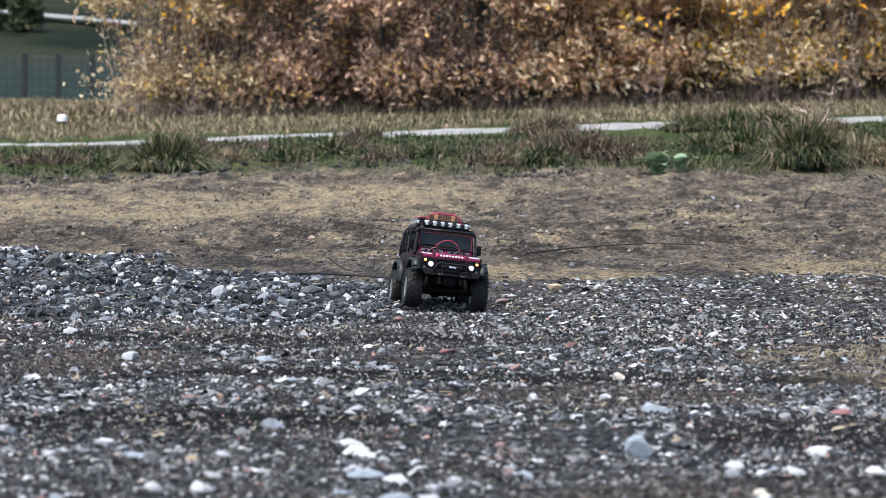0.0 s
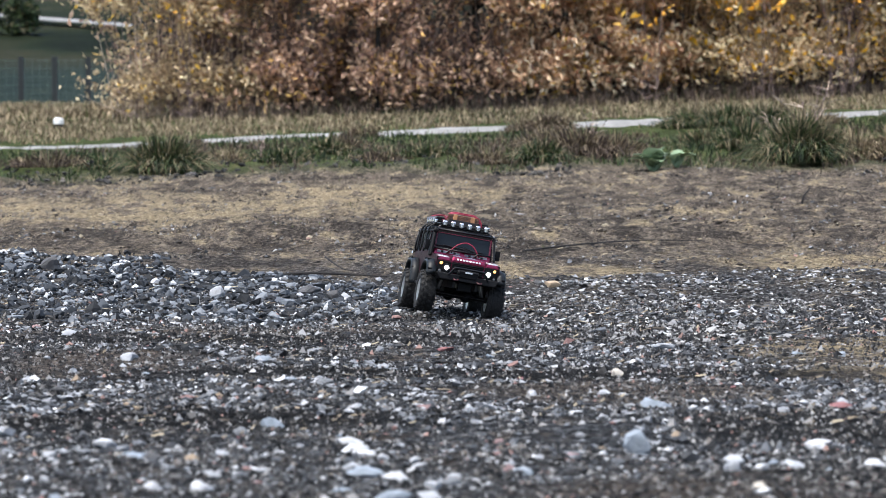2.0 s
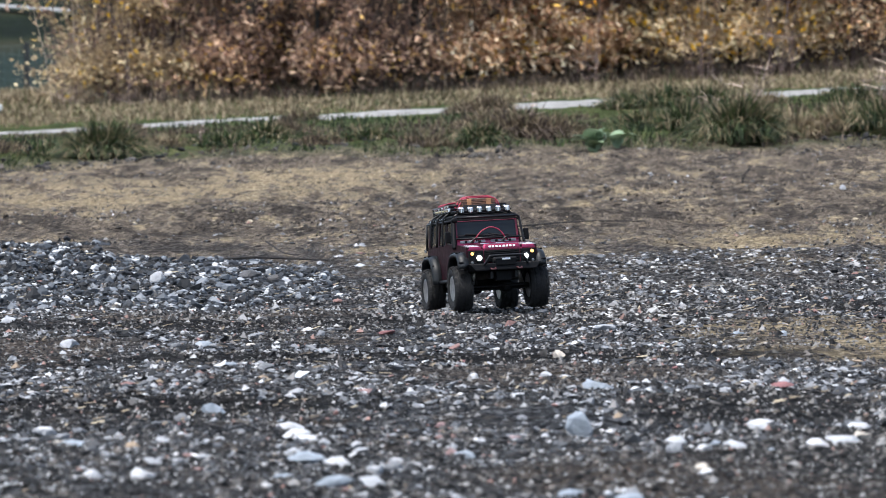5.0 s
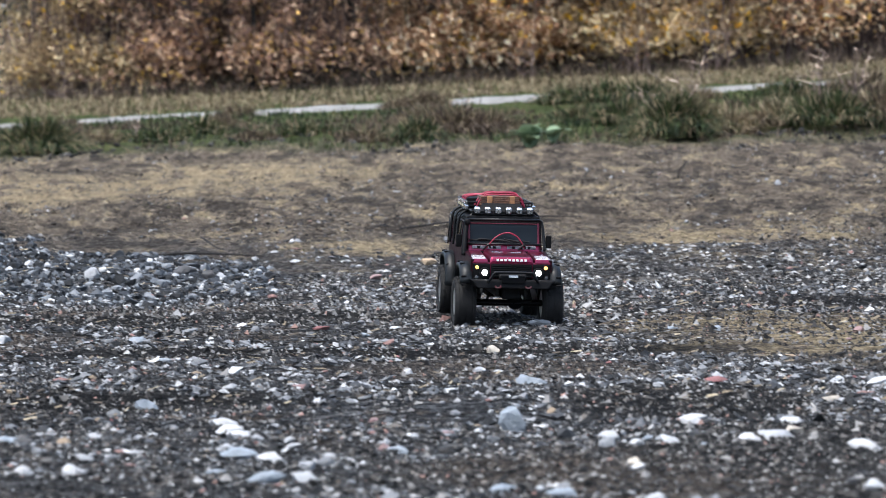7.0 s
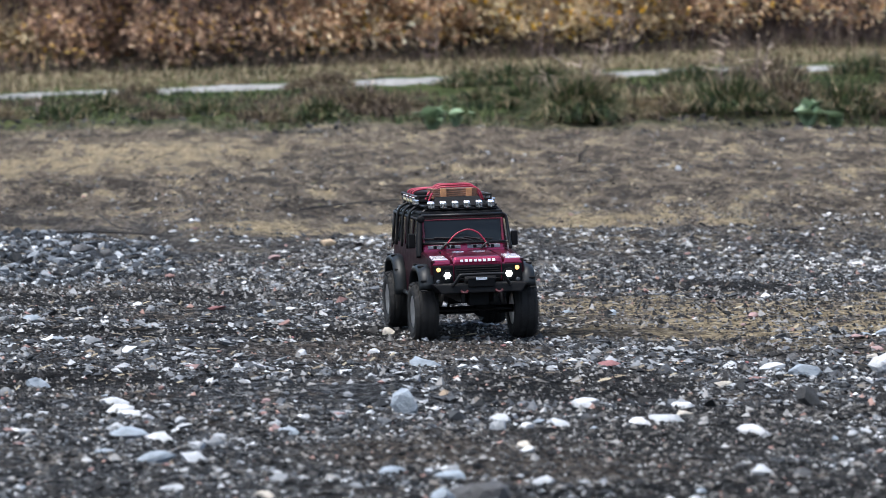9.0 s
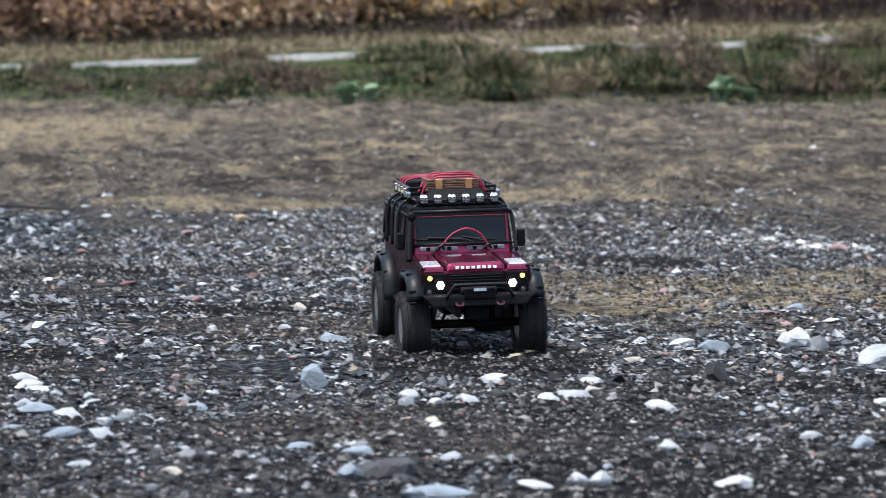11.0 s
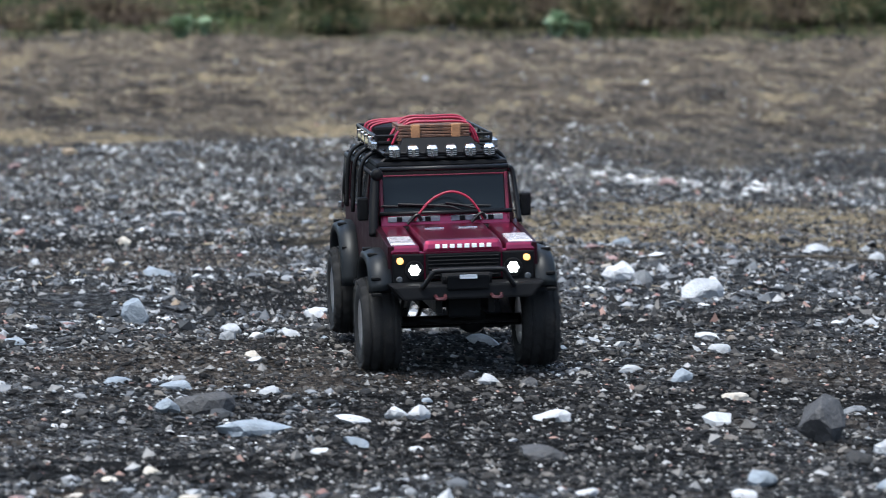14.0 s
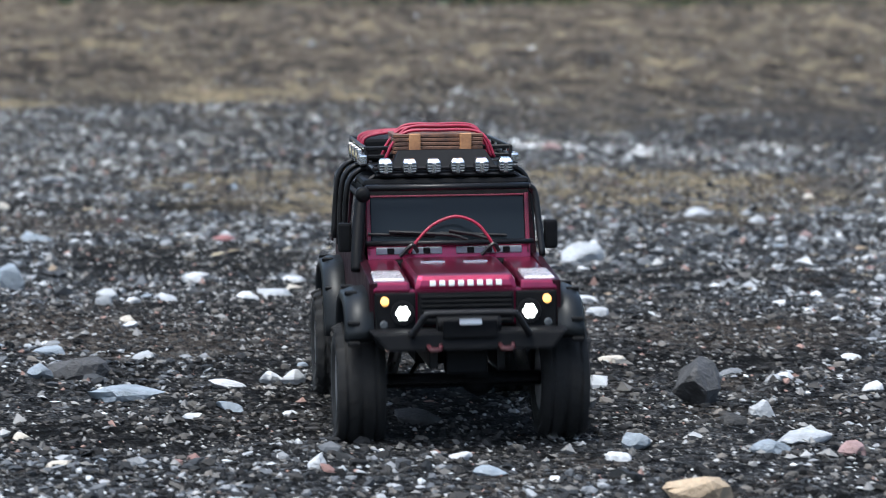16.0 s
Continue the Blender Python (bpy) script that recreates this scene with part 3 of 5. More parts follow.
# x, y, width, height, tint
STONES = (
    (0.492, 3.205, 0.028, 0.017, "white"),
    (0.516, 3.193, 0.026, 0.019, "white"),
    (0.44, 3.193, 0.038, 0.01, "white"),
    (0.429, 3.056, 0.038, 0.014, "blue"),
    (0.294, 3.303, 0.082, 0.031, "dark"),
    (0.267, 3.446, 0.039, 0.02, "blue"),
    (0.242, 3.3, 0.029, 0.02, "blue"),
    (0.925, 3.015, 0.067, 0.051, "dark"),
    (0.95, 2.594, 0.027, 0.022, "pink"),
    (0.929, 2.686, 0.067, 0.014, "light"),
    (0.751, 2.428, 0.065, 0.029, "tan"),
    (0.451, 2.602, 0.02, 0.018, "white"),
    (0.604, 2.934, 0.056, 0.018, "dark"),
    (0.542, 4.395, 0.044, 0.014, "white"),
    (0.27, 4.332, 0.041, 0.041, "blue"),
    (1.184, 4.552, 0.067, 0.041, "light"),
    (0.966, 2.909, 0.029, 0.02, "light"),
    (0.203, 2.869, 0.022, 0.01, "cream"),
    (0.408, 3.949, 0.02, 0.011, "white"),
    (0.39, 4.096, 0.028, 0.017, "light"),
    (0.461, 3.989, 0.034, 0.011, "light"),
    (0.378, 3.661, 0.024, 0.011, "cream"),
    (0.367, 3.391, 0.026, 0.012, "light"),
    (0.917, 2.854, 0.025, 0.019, "black"),
    (1.179, 3.277, 0.036, 0.011, "white"),
    (1.135, 3.061, 0.025, 0.012, "white"),
    (0.968, 2.771, 0.019, 0.013, "white"),
    (1.056, 3.157, 0.022, 0.011, "light"),
    (1.294, 3.867, 0.031, 0.012, "white"),
    (0.908, 3.321, 0.037, 0.012, "cream"),
    (0.568, 3.976, 0.034, 0.014, "white"),
    (0.602, 2.571, 0.03, 0.01, "blue"),
    (0.774, 2.705, 0.032, 0.019, "blue"),
    (0.737, 2.626, 0.026, 0.009, "white"),
    (0.223, 2.686, 0.026, 0.01, "cream"),
    (0.384, 2.992, 0.02, 0.008, "white"),
    (0.985, 3.687, 0.029, 0.015, "light"),
    (1.379, 3.865, 0.028, 0.02, "black"),
    (1.029, 3.232, 0.032, 0.009, "grey"),
    (0.881, 2.623, 0.037, 0.014, "blue"),
    (0.667, 3.182, 0.044, 0.016, "white"),
    (0.156, 2.815, 0.025, 0.01, "cream"),
    (0.534, 4.347, 0.042, 0.015, "white"),
    (0.393, 4.17, 0.027, 0.014, "light"),
    (1.123, 4.918, 0.073, 0.048, "white"),
    (0.121, 2.729, 0.019, 0.009, "cream"),
    (0.592, 2.662, 0.026, 0.01, "white"),
    (0.483, 2.996, 0.02, 0.009, "white"),
    (1.038, 3.948, 0.034, 0.011, "white"),
    (0.876, 3.446, 0.03, 0.018, "blue"),
    (0.655, 4.155, 0.029, 0.015, "cream"),
    (1.658, 5.525, 0.055, 0.015, "light"),
    (1.407, 5.093, 0.04, 0.02, "grey"),
    (1.072, 3.164, 0.025, 0.009, "white"),
    (0.703, 3.824, 0.045, 0.019, "white"),
    (0.879, 4.38, 0.04, 0.04, "black"),
    (-0.165, 4.369, 0.05, 0.013, "white"),
    (-0.132, 4.243, 0.049, 0.01, "white"),
    (-0.146, 3.981, 0.031, 0.017, "light"),
    (-0.126, 3.926, 0.041, 0.02, "blue"),
    (-0.092, 3.645, 0.049, 0.018, "blue"),
    (-0.039, 3.663, 0.046, 0.018, "light"),
    (0.374, 3.628, 0.025, 0.01, "white"),
    (0.198, 3.511, 0.041, 0.014, "blue"),
    (0.625, 4.071, 0.056, 0.014, "light"),
    (2.002, 8.232, 0.058, 0.032, "pink"),
    (2.282, 14.631, 0.036, 0.026, "light"),
    (0.946, 5.007, 0.045, 0.016, "white"),
    (0.891, 5.086, 0.034, 0.014, "light"),
    (0.34, 5.05, 0.059, 0.021, "blue"),
    (0.163, 4.204, 0.021, 0.011, "pink"),
    (0.641, 3.446, 0.024, 0.015, "light"),
    (0.829, 3.517, 0.031, 0.012, "light"),
    (0.047, 3.339, 0.032, 0.012, "cream"),
    (-0.062, 3.367, 0.026, 0.012, "light"),
    (0.688, 4.367, 0.051, 0.012, "white"),
    (0.972, 4.865, 0.057, 0.025, "blue"),
    (-0.16, 4.283, 0.051, 0.02, "white"),
    (-0.083, 3.811, 0.037, 0.018, "white"),
    (-0.33, 3.674, 0.028, 0.019, "white"),
    (-0.531, 4.408, 0.043, 0.014, "white"),
    (-0.308, 4.831, 0.052, 0.021, "blue"),
    (-0.45, 3.976, 0.046, 0.017, "blue"),
    (-0.393, 3.683, 0.026, 0.016, "white"),
    (0.347, 9.626, 0.059, 0.026, "tan"),
    (-0.708, 8.872, 0.051, 0.038, "light"),
    (-0.699, 6.303, 0.049, 0.019, "light"),
    (-0.948, 7.198, 0.05, 0.019, "light"),
    (0.561, 5.01, 0.029, 0.014, "light"),
    (0.676, 5.068, 0.049, 0.014, "red"),
    (0.476, 6.561, 0.056, 0.02, "light"),
    (-0.048, 5.042, 0.049, 0.014, "pink"),
    (-0.359, 8.914, 0.045, 0.031, "dark"),
    (-0.427, 9.1, 0.07, 0.035, "dark"),
    (0.152, 9.081, 0.046, 0.018, "pink"),
    (-1.329, 10.66, 0.062, 0.025, "white"),
    (-1.338, 9.807, 0.064, 0.045, "dark"),
    (-0.327, 8.985, 0.042, 0.024, "light"),
    (-0.018, 6.472, 0.038, 0.015, "red"),
    (-1.109, 7.81, 0.039, 0.018, "pink"),
    (0.376, 4.007, 0.023, 0.02, "light"),
    (-0.132, 3.851, 0.052, 0.019, "blue"),
    (-0.035, 3.738, 0.029, 0.014, "light"),
    (0.087, 3.957, 0.031, 0.015, "blue"),
    (0.33, 3.16, 0.08, 0.02, "blue"),
    (1.155, 4.86, 0.05, 0.03, "grey"),
)

for i, (x, y, w, h, tint) in enumerate(STONES):
    stone(x, y, w, h, tint, 100 + i * 7)


def extra_stones():
    rr = random.Random(5)
    keys = ["light", "light", "blue", "blue", "grey", "grey", "dark", "dark", "cream", "pink", "red"]
    for i in range(200):
        r = math.sqrt(rr.uniform(2.5 ** 2, 6.5 ** 2))
        a = radians(rr.uniform(-8.5, 20))
        w = min(0.035, 0.013 * math.exp(rr.gauss(0, 0.4))) * r / 4.5
        stone(r * math.sin(a), r * math.cos(a), w, w * rr.uniform(0.3, 0.7), rr.choice(keys), 2000 + i * 5)


extra_stones()


# ---- sticks on the ground ----
def stick(points, r, label, material=BARK):
    ob = part("stick", tube(curved([(x, y, h1(x, y) + z) for x, y, z in points]), r, 6, taper=r * 0.5), material, None)
    tagged(ob, label, "stick")


stick([(-0.58, 10.23, 0.015), (-0.47, 10.16, 0.02), (-0.35, 10.14, 0.022), (-0.21, 10.07, 0.015)], 0.006, "long thin dead branch lying on gravel")
stick([(-0.45, 10.73, 0.05), (-0.38, 10.51, 0.03), (-0.32, 10.39, 0.02)], 0.0035, "short dead twig lying across a branch")
stick([(0.3, 11.6, 0.012), (0.55, 11.9, 0.015), (0.85, 12.4, 0.012), (1.1, 12.5, 0.018)], 0.004, "long thin dead branch half sunk in soil")
stick([(1.16, 4.62, -0.01), (1.17, 4.62, 0.03), (1.19, 4.61, 0.045), (1.21, 4.6, 0.02)], 0.0011, "thin dead stem bent over the stones")
stick([(1.02, 4.75, -0.01), (1.03, 4.74, 0.02), (1.025, 4.74, 0.05)], 0.0012, "thin dead stem standing between stones")
stick([(0.62, 5.6, -0.01), (0.625, 5.6, 0.03), (0.63, 5.6, 0.06)], 0.0012, "thin dead stem standing in gravel")
stick([(1.5, 5.3, 0.01), (1.62, 5.35, 0.015), (1.75, 5.3, 0.01)], 0.0025, "thin dry stem lying on mossy soil", STRAW)
stick([(1.9, 15.6, -0.02), (1.905, 15.6, 0.03), (1.92, 15.6, 0.055), (1.945, 15.6, 0.085)], 0.007, "short dead twig standing in bare soil")


# ---- plants of the bank ----
def blades(n, spread_x, spread_y, h, lean, width, seed, flop=0.5):
    """Grass blades as bent, tapering strips that fan out from a clump's foot."""
    g = np.random.default_rng(seed)
    a, q = g.uniform(0, 2 * np.pi, n), np.sqrt(g.uniform(0, 1, n))
    bx, by = q * np.cos(a) * spread_x, q * np.sin(a) * spread_y
    hh = h * g.uniform(0.45, 1.1, n) * (1 - 0.35 * q)
    out = a + g.normal(0, 0.7, n)
    ln = lean * (0.25 + q) * g.uniform(0.4, 1.4, n)
    dx, dy = np.cos(out) * ln, np.sin(out) * ln
    rows = []
    for k, (t, w) in enumerate(((0, 1), (0.4, 0.85), (0.75, 0.55), (1.0, 0.08))):
        px, py = bx + dx * hh * t ** 1.7, by + dy * hh * t ** 1.7
        pz = hh * (t - flop * ln * t ** 2.5)
        wx = width * w * g.uniform(0.7, 1.3, n)
        rows.append(np.stack([np.stack([px - wx, py, pz], -1), np.stack([px + wx, py + 0.3 * wx, pz], -1)], 1))
    V = np.stack(rows, 1).reshape(-1, 3)
    base = 8 * np.arange(n)[:, None]
    F = np.concatenate([base + np.array([[0, 1, 3, 2]]), base + np.array([[2, 3, 5, 4]]), base + np.array([[4, 5, 7, 6]])], 0)
    return V, F


def at(az, r):
    a = radians(az)
    return r * math.sin(a), r * math.cos(a)


def tuft(az, r, w, h, mats, n, label, seed, lean=0.7):
    x, y = at(az, r)
    root = new("grass_tuft")
    root.matrix_world = pose(x, y, h1(x, y) - 0.02)
    for k, (m, share, hk) in enumerate(mats):
        V, F = blades(int(1.35 * n * share), 0.4 * w, 0.4 * w, h * hk * 1.05, lean, 0.0042, seed + k, 0.95)
        tagged(soup("blade_clump" if k == 0 else "dry_clump", V, F, m, root), kind="stuff")
    tagged(root, label, "grass tuft", "tufts on the bank")


GREEN_MIX = ((BLADE_GREEN, 0.8, 1.0), (BLADE_DRY, 0.2, 1.05))
DRY_MIX = ((BLADE_DRY, 0.6, 1.0), (BLADE_BROWN, 0.4, 0.8))
BROWN_MIX = ((BLADE_BROWN, 0.8, 1.0), (BLADE_DRY, 0.2, 1.1))
for i, (az, r, w, h, mix, n, label) in enumerate((
        (-5.45, 20.7, 0.62, 0.36, GREEN_MIX, 3400, "thick clump of dark green grass on the bank"),
        (-4.9, 20.9, 0.35, 0.22, BROWN_MIX, 500, "low clump of withered brown grass"),
        (-2.3, 21.4, 0.4, 0.22, GREEN_MIX, 500, "small ragged clump of green grass"),
        (-1.9, 22.3, 0.3, 0.24, BROWN_MIX, 350, "withered dark weed clump by the path"),
        (2.0, 22.0, 0.5, 0.26, BROWN_MIX, 900, "dark withered weed clump on the bank"),
        (2.6, 20.9, 0.7, 0.30, BROWN_MIX, 1300, "wide tangle of withered brown stalks"),
        (1.9, 20.6, 0.4, 0.24, GREEN_MIX, 700, "dark green grass clump at the bank's foot"),
        (3.3, 21.0, 0.5, 0.26, BROWN_MIX, 700, "tangle of withered brown stalks"),
        (5.1, 21.6, 0.6, 0.28, GREEN_MIX, 1000, "dark green grass clump on the bank"),
        (5.9, 21.4, 0.6, 0.30, GREEN_MIX, 1000, "dark green grass clump with dry tips"),
        (6.9, 20.7, 0.66, 0.44, GREEN_MIX, 3200, "large arching clump of green and dry grass"),
        (7.1, 20.9, 0.5, 0.50, DRY_MIX, 700, "tall arching clump of straw-coloured grass"),
        (8.0, 20.8, 0.5, 0.30, DRY_MIX, 900, "straw-coloured grass clump with fallen blades"),
        (8.9, 20.9, 0.6, 0.30, DRY_MIX, 900, "straw-coloured grass clump with fallen blades"),
        (9.9, 20.8, 0.8, 0.36, GREEN_MIX, 1500, "wide dark green grass clump"),
        (10.9, 21.0, 0.7, 0.40, BROWN_MIX, 1000, "dark withered weed clump on the bank"),
        (12.0, 20.9, 0.8, 0.34, GREEN_MIX, 1300, "wide dark green grass clump"),
        (13.4, 20.9, 0.7, 0.42, BROWN_MIX, 1200, "dark withered weed clump on the bank"),
        (14.6, 20.9, 0.8, 0.40, GREEN_MIX, 1300, "wide dark green grass clump"),
        (15.8, 21.0, 0.8, 0.40, BROWN_MIX, 1200, "dark withered weed clump on the bank"),
        (17.2, 21.0, 0.9, 0.40, GREEN_MIX, 1200, "wide dark green grass clump"),
        (2.05, 25.0, 0.5, 0.26, BROWN_MIX, 700, "dark withered weed clump beside the path"),
        (1.55, 25.0, 0.35, 0.19, BROWN_MIX, 350, "small withered weed clump beside the path"),
        (4.8, 25.0, 0.6, 0.24, GREEN_MIX, 700, "green grass clump hiding part of the path"),
        (5.5, 25.0, 0.8, 0.28, GREEN_MIX, 1000, "green grass clump hiding part of the path"),
        (6.3, 25.0, 0.8, 0.28, GREEN_MIX, 900, "green grass clump hiding part of the path"),
        (7.3, 25.0, 0.6, 0.25, DRY_MIX, 600, "straw-coloured grass clump beside the path"),
        (-5.0, 25.0, 0.5, 0.19, BROWN_MIX, 400, "low withered weed clump beside the path"),
        (-1.6, 25.0, 0.35, 0.21, BROWN_MIX, 350, "small withered weed clump beside the path"),
        (-4.2, 21.2, 0.5, 0.16, DRY_MIX, 400, "flattened straw-coloured grass on the bank"),
        (-3.2, 21.0, 0.6, 0.17, GREEN_MIX, 500, "low green grass clump on the bank"),
        (-1.2, 21.0, 0.6, 0.15, BROWN_MIX, 450, "low withered grass on the bank"),
        (-0.3, 21.1, 0.7, 0.15, GREEN_MIX, 500, "low green grass clump on the bank"),
        (0.8, 20.9, 0.6, 0.16, BROWN_MIX, 500, "low withered grass on the bank"),
        (-6.6, 20.9, 0.6, 0.15, GREEN_MIX, 450, "low green grass clump on the bank"),
        (-7.7, 21.0, 0.7, 0.17, BROWN_MIX, 450, "low withered grass on the bank"),
        (9.2, 25.0, 0.8, 0.25, GREEN_MIX, 700, "green grass clump hiding part of the path"),
        (10.6, 25.0, 0.8, 0.27, BROWN_MIX, 700, "dark withered weed clump beside the path"),
        (12.6, 25.0, 0.8, 0.27, GREEN_MIX, 700, "green grass clump hiding part of the path"),
        (14.2, 25.0, 0.8, 0.27, BROWN_MIX, 700, "dark withered weed clump beside the path"))):
    tuft(az, r, w, h, mix, n, label, 300 + 10 * i)


def meadow(name, n, r0, r1, a0, a1, h, material, label, keep=None, lean=0.6, width=0.004):
    """Short grass over a stretch of ground, one mesh."""
    x, y = scatter(n, r0, r1, a0, a1, keep)
    V, F = blades(len(x), 0.0, 0.0, h, lean, width, len(x))
    V = V.reshape(len(x), 8, 3) + np.stack([x, y, height(x, y) - 0.01], -1)[:, None, :]
    tagged(soup(name, V.reshape(-1, 3), F, material), label, "grass", kind="stuff")


meadow("bank_grass", 26000, 20.2, 24.6, -10, 19, 0.10, BLADE_GREEN, "rough green grass over the low bank", patchy(-0.05, 1.1, 41))
meadow("bank_dry_grass", 14000, 20.3, 24.3, -10, 19, 0.12, BLADE_BROWN, "withered grass over the low bank", patchy(0.1, 0.9, 43))
meadow("verge_grass", 30000, 26.7, 33, -10, 19, 0.11, BLADE_DRY, "pale dry grass between path and shrubs", width=0.006)
meadow("verge_green_grass", 9000, 26.7, 32, -10, 19, 0.12, BLADE_GREEN, "green grass patches beside the path", patchy(0.25, 0.6, 45), width=0.006)
meadow("path_edge_grass", 5200, 24.3, 25.3, -10, 19, 0.1, BLADE_GREEN, "ragged green grass hanging over the path's edge", patchy(0.3, 1.1, 47), width=0.005)
meadow("path_edge_dry_grass", 3600, 24.3, 25.3, -10, 19, 0.09, BLADE_BROWN, "withered grass along the path's edge", patchy(0.35, 1.3, 49), width=0.005)
meadow("thicket_stems", 26000, 32.0, 35.0, -5.3, 20, 1.5, MAROON_TWIG, "dense purple-brown bare stems under the shrubs", width=0.008, lean=0.35)
meadow("shrub_undergrowth", 6000, 30.6, 32.4, -5.5, 20, 0.34, BLADE_BROWN, "withered brown undergrowth at the foot of the shrubs", width=0.004)
meadow("dry_sprigs", 9000, 10.5, 20.3, -10, 20, 0.035, BLADE_BROWN, "withered sprigs over the bare flat", patchy(-0.1, 1.1, 51), lean=1.2, width=0.003)
meadow("dry_moss", 9000, 11.5, 20.3, -10, 12, 0.022, BLADE_DRY, "pale dry moss and grass over the bare flat", patchy(0.05, 0.7, 53), lean=1.5, width=0.004)
meadow("far_grass", 9000, 33, 60, -12, -5.5, 0.2, BLADE_DRY, "pale dry grass in front of the fence", width=0.012)


def bank_clods():
    """Broken turf and clods along the foot of the bank."""
    x, y = scatter(2600, 19.7, 21.0, -10, 20, patchy(0.0, 1.6, 57))
    stone_soup("turf_clods", x, y, sizes(len(x), 0.014, 0.5, 0.006, 0.035), CLOD, "crumbled clods of earth at the bank's foot", 0.6, True, 0.9)


bank_clods()


def broad_plant(az, r, s, n, seed):
    x, y = at(az, r)
    root = new("broadleaf_weed")
    root.matrix_world = pose(x, y, h1(x, y))
    rr = random.Random(seed)
    for k in range(n):
        a, L = rr.uniform(0, 360), s * rr.uniform(0.6, 1.0)
        V, F = [], []
        for i in range(7):
            t = i / 6
            w = 0.30 * L * math.sin(math.pi * min(1, t * 0.93 + 0.05)) ** 0.8
            px, pz = L * t * 0.85, L * (0.75 * t - 0.75 * t * t) + 0.02
            V += [(px, -w, pz + 0.18 * w), (px, 0, pz - 0.06 * w), (px, w, pz + 0.18 * w)]
        for i in range(6):
            for q in (0, 1):
                F.append((3 * i + q, 3 * i + q + 1, 3 * i + q + 4, 3 * i + q + 3))
        leaf = mesh_ob("leaf", V, F, BROAD_LEAF, root, smooth=True)
        leaf.matrix_basis = pose(0, 0, -0.01, 0, rr.uniform(-72, -18), a)
    tagged(root, "broad-leaved pale green weed at the bank's foot", "weed", "weeds on the bank")


def dry_weed(az, r, h, n, seed, label):
    x, y = at(az, r)
    rr, root = random.Random(seed), new("dry_weed")
    root.matrix_world = pose(x, y, h1(x, y) - 0.01)
    for k in range(n):
        bm = bmesh.new()
        lx, ly, hh = rr.gauss(0, 0.18) * h, rr.gauss(0, 0.1) * h, h * rr.uniform(0.6, 1)
        pts = curved([(rr.gauss(0, 0.03), 0, 0), (lx * 0.3, ly * 0.3, hh * 0.5), (lx, ly, hh)], 4)
        tube(pts, 0.005, 4, bm, 0.002)
        for q in range(6):
            p = pts[rr.randrange(3, len(pts))]
            d = Vector((rr.gauss(0, 0.6), rr.gauss(0, 0.4), rr.uniform(0.1, 0.7))) * h * 0.16
            tube([p, p + d * 0.6, p + d + Vector((0, 0, -0.01))], 0.003, 3, bm, 0.0012)
        part("stalk", bm, PALE_TWIG if k % 2 else DARK_TWIG, root)
    tagged(root, label, "weed", "dry weeds on the bank")


dry_weed(7.15, 20.9, 0.62, 7, 1, "tall leafless pale weed stalks on the bank")
dry_weed(6.4, 21.2, 0.4, 5, 2, "short leafless weed stalks on the bank")
dry_weed(9.7, 20.9, 0.5, 8, 3, "dark leafless weed stalks on the bank")
dry_weed(10.4, 21.1, 0.55, 8, 4, "dark leafless weed stalks on the bank")
dry_weed(2.9, 21.3, 0.36, 6, 5, "short leafless weed stalks on the bank")
dry_weed(13.1, 21.0, 0.5, 8, 6, "dark leafless weed stalks on the bank")
dry_weed(-3.6, 20.9, 0.22, 5, 7, "low withered weed stalks on the bank")
broad_plant(4.08, 20.0, 0.25, 13, 3)
broad_plant(4.55, 20.1, 0.21, 8, 4)
broad_plant(11.4, 20.1, 0.26, 14, 5)
broad_plant(11.9, 20.2, 0.2, 8, 6)


# ---- the path ----
def build_path():
    az = np.radians(np.arange(-26, 36, 0.25))
    lanes = np.linspace(-0.38, 0.38, 5)
    r = 25.8 + lanes[None] + 0.05 * value_noise(np.degrees(az)[:, None] * 0.8, lanes[None] * 2, 61)
    X, Y = r * np.sin(az)[:, None], r * np.cos(az)[:, None]
    Zt = height(X, Y).mean(1, keepdims=True) * 0.6 + height(X, Y) * 0.4 + 0.02 - 0.05 * (np.abs(lanes[None]) > 0.35)
    V = np.stack([X, Y, Zt], -1).reshape(-1, 3)
    i, j = np.meshgrid(np.arange(len(az) - 1), np.arange(4), indexing="ij")
    F = np.stack([i * 5 + j, i * 5 + j + 1, (i + 1) * 5 + j + 1, (i + 1) * 5 + j], -1).reshape(-1, 4)
    tagged(soup("path", V, F, PATH_GRAVEL, smooth=True), "narrow pale gravel footpath along the bank", "path", kind="structure")
    az = np.radians(np.arange(-24, -5.6, 0.5))
    r = 167 + np.linspace(-1.4, 1.4, 3)[None] + 4.1 * (-6.4 - np.degrees(az)[:, None])
    X, Y = r * np.sin(az)[:, None], r * np.cos(az)[:, None]
    V = np.stack([X, Y, height(X, Y) + 0.35], -1).reshape(-1, 3)
    i, j = np.meshgrid(np.arange(len(az) - 1), np.arange(2), indexing="ij")
    F = np.stack([i * 3 + j, i * 3 + j + 1, (i + 1) * 3 + j + 1, (i + 1) * 3 + j], -1).reshape(-1, 4)
    tagged(soup("hill_path", V, F, PATH_GRAVEL, smooth=True), "pale path across the grassy hillside", "path", kind="structure")


build_path()


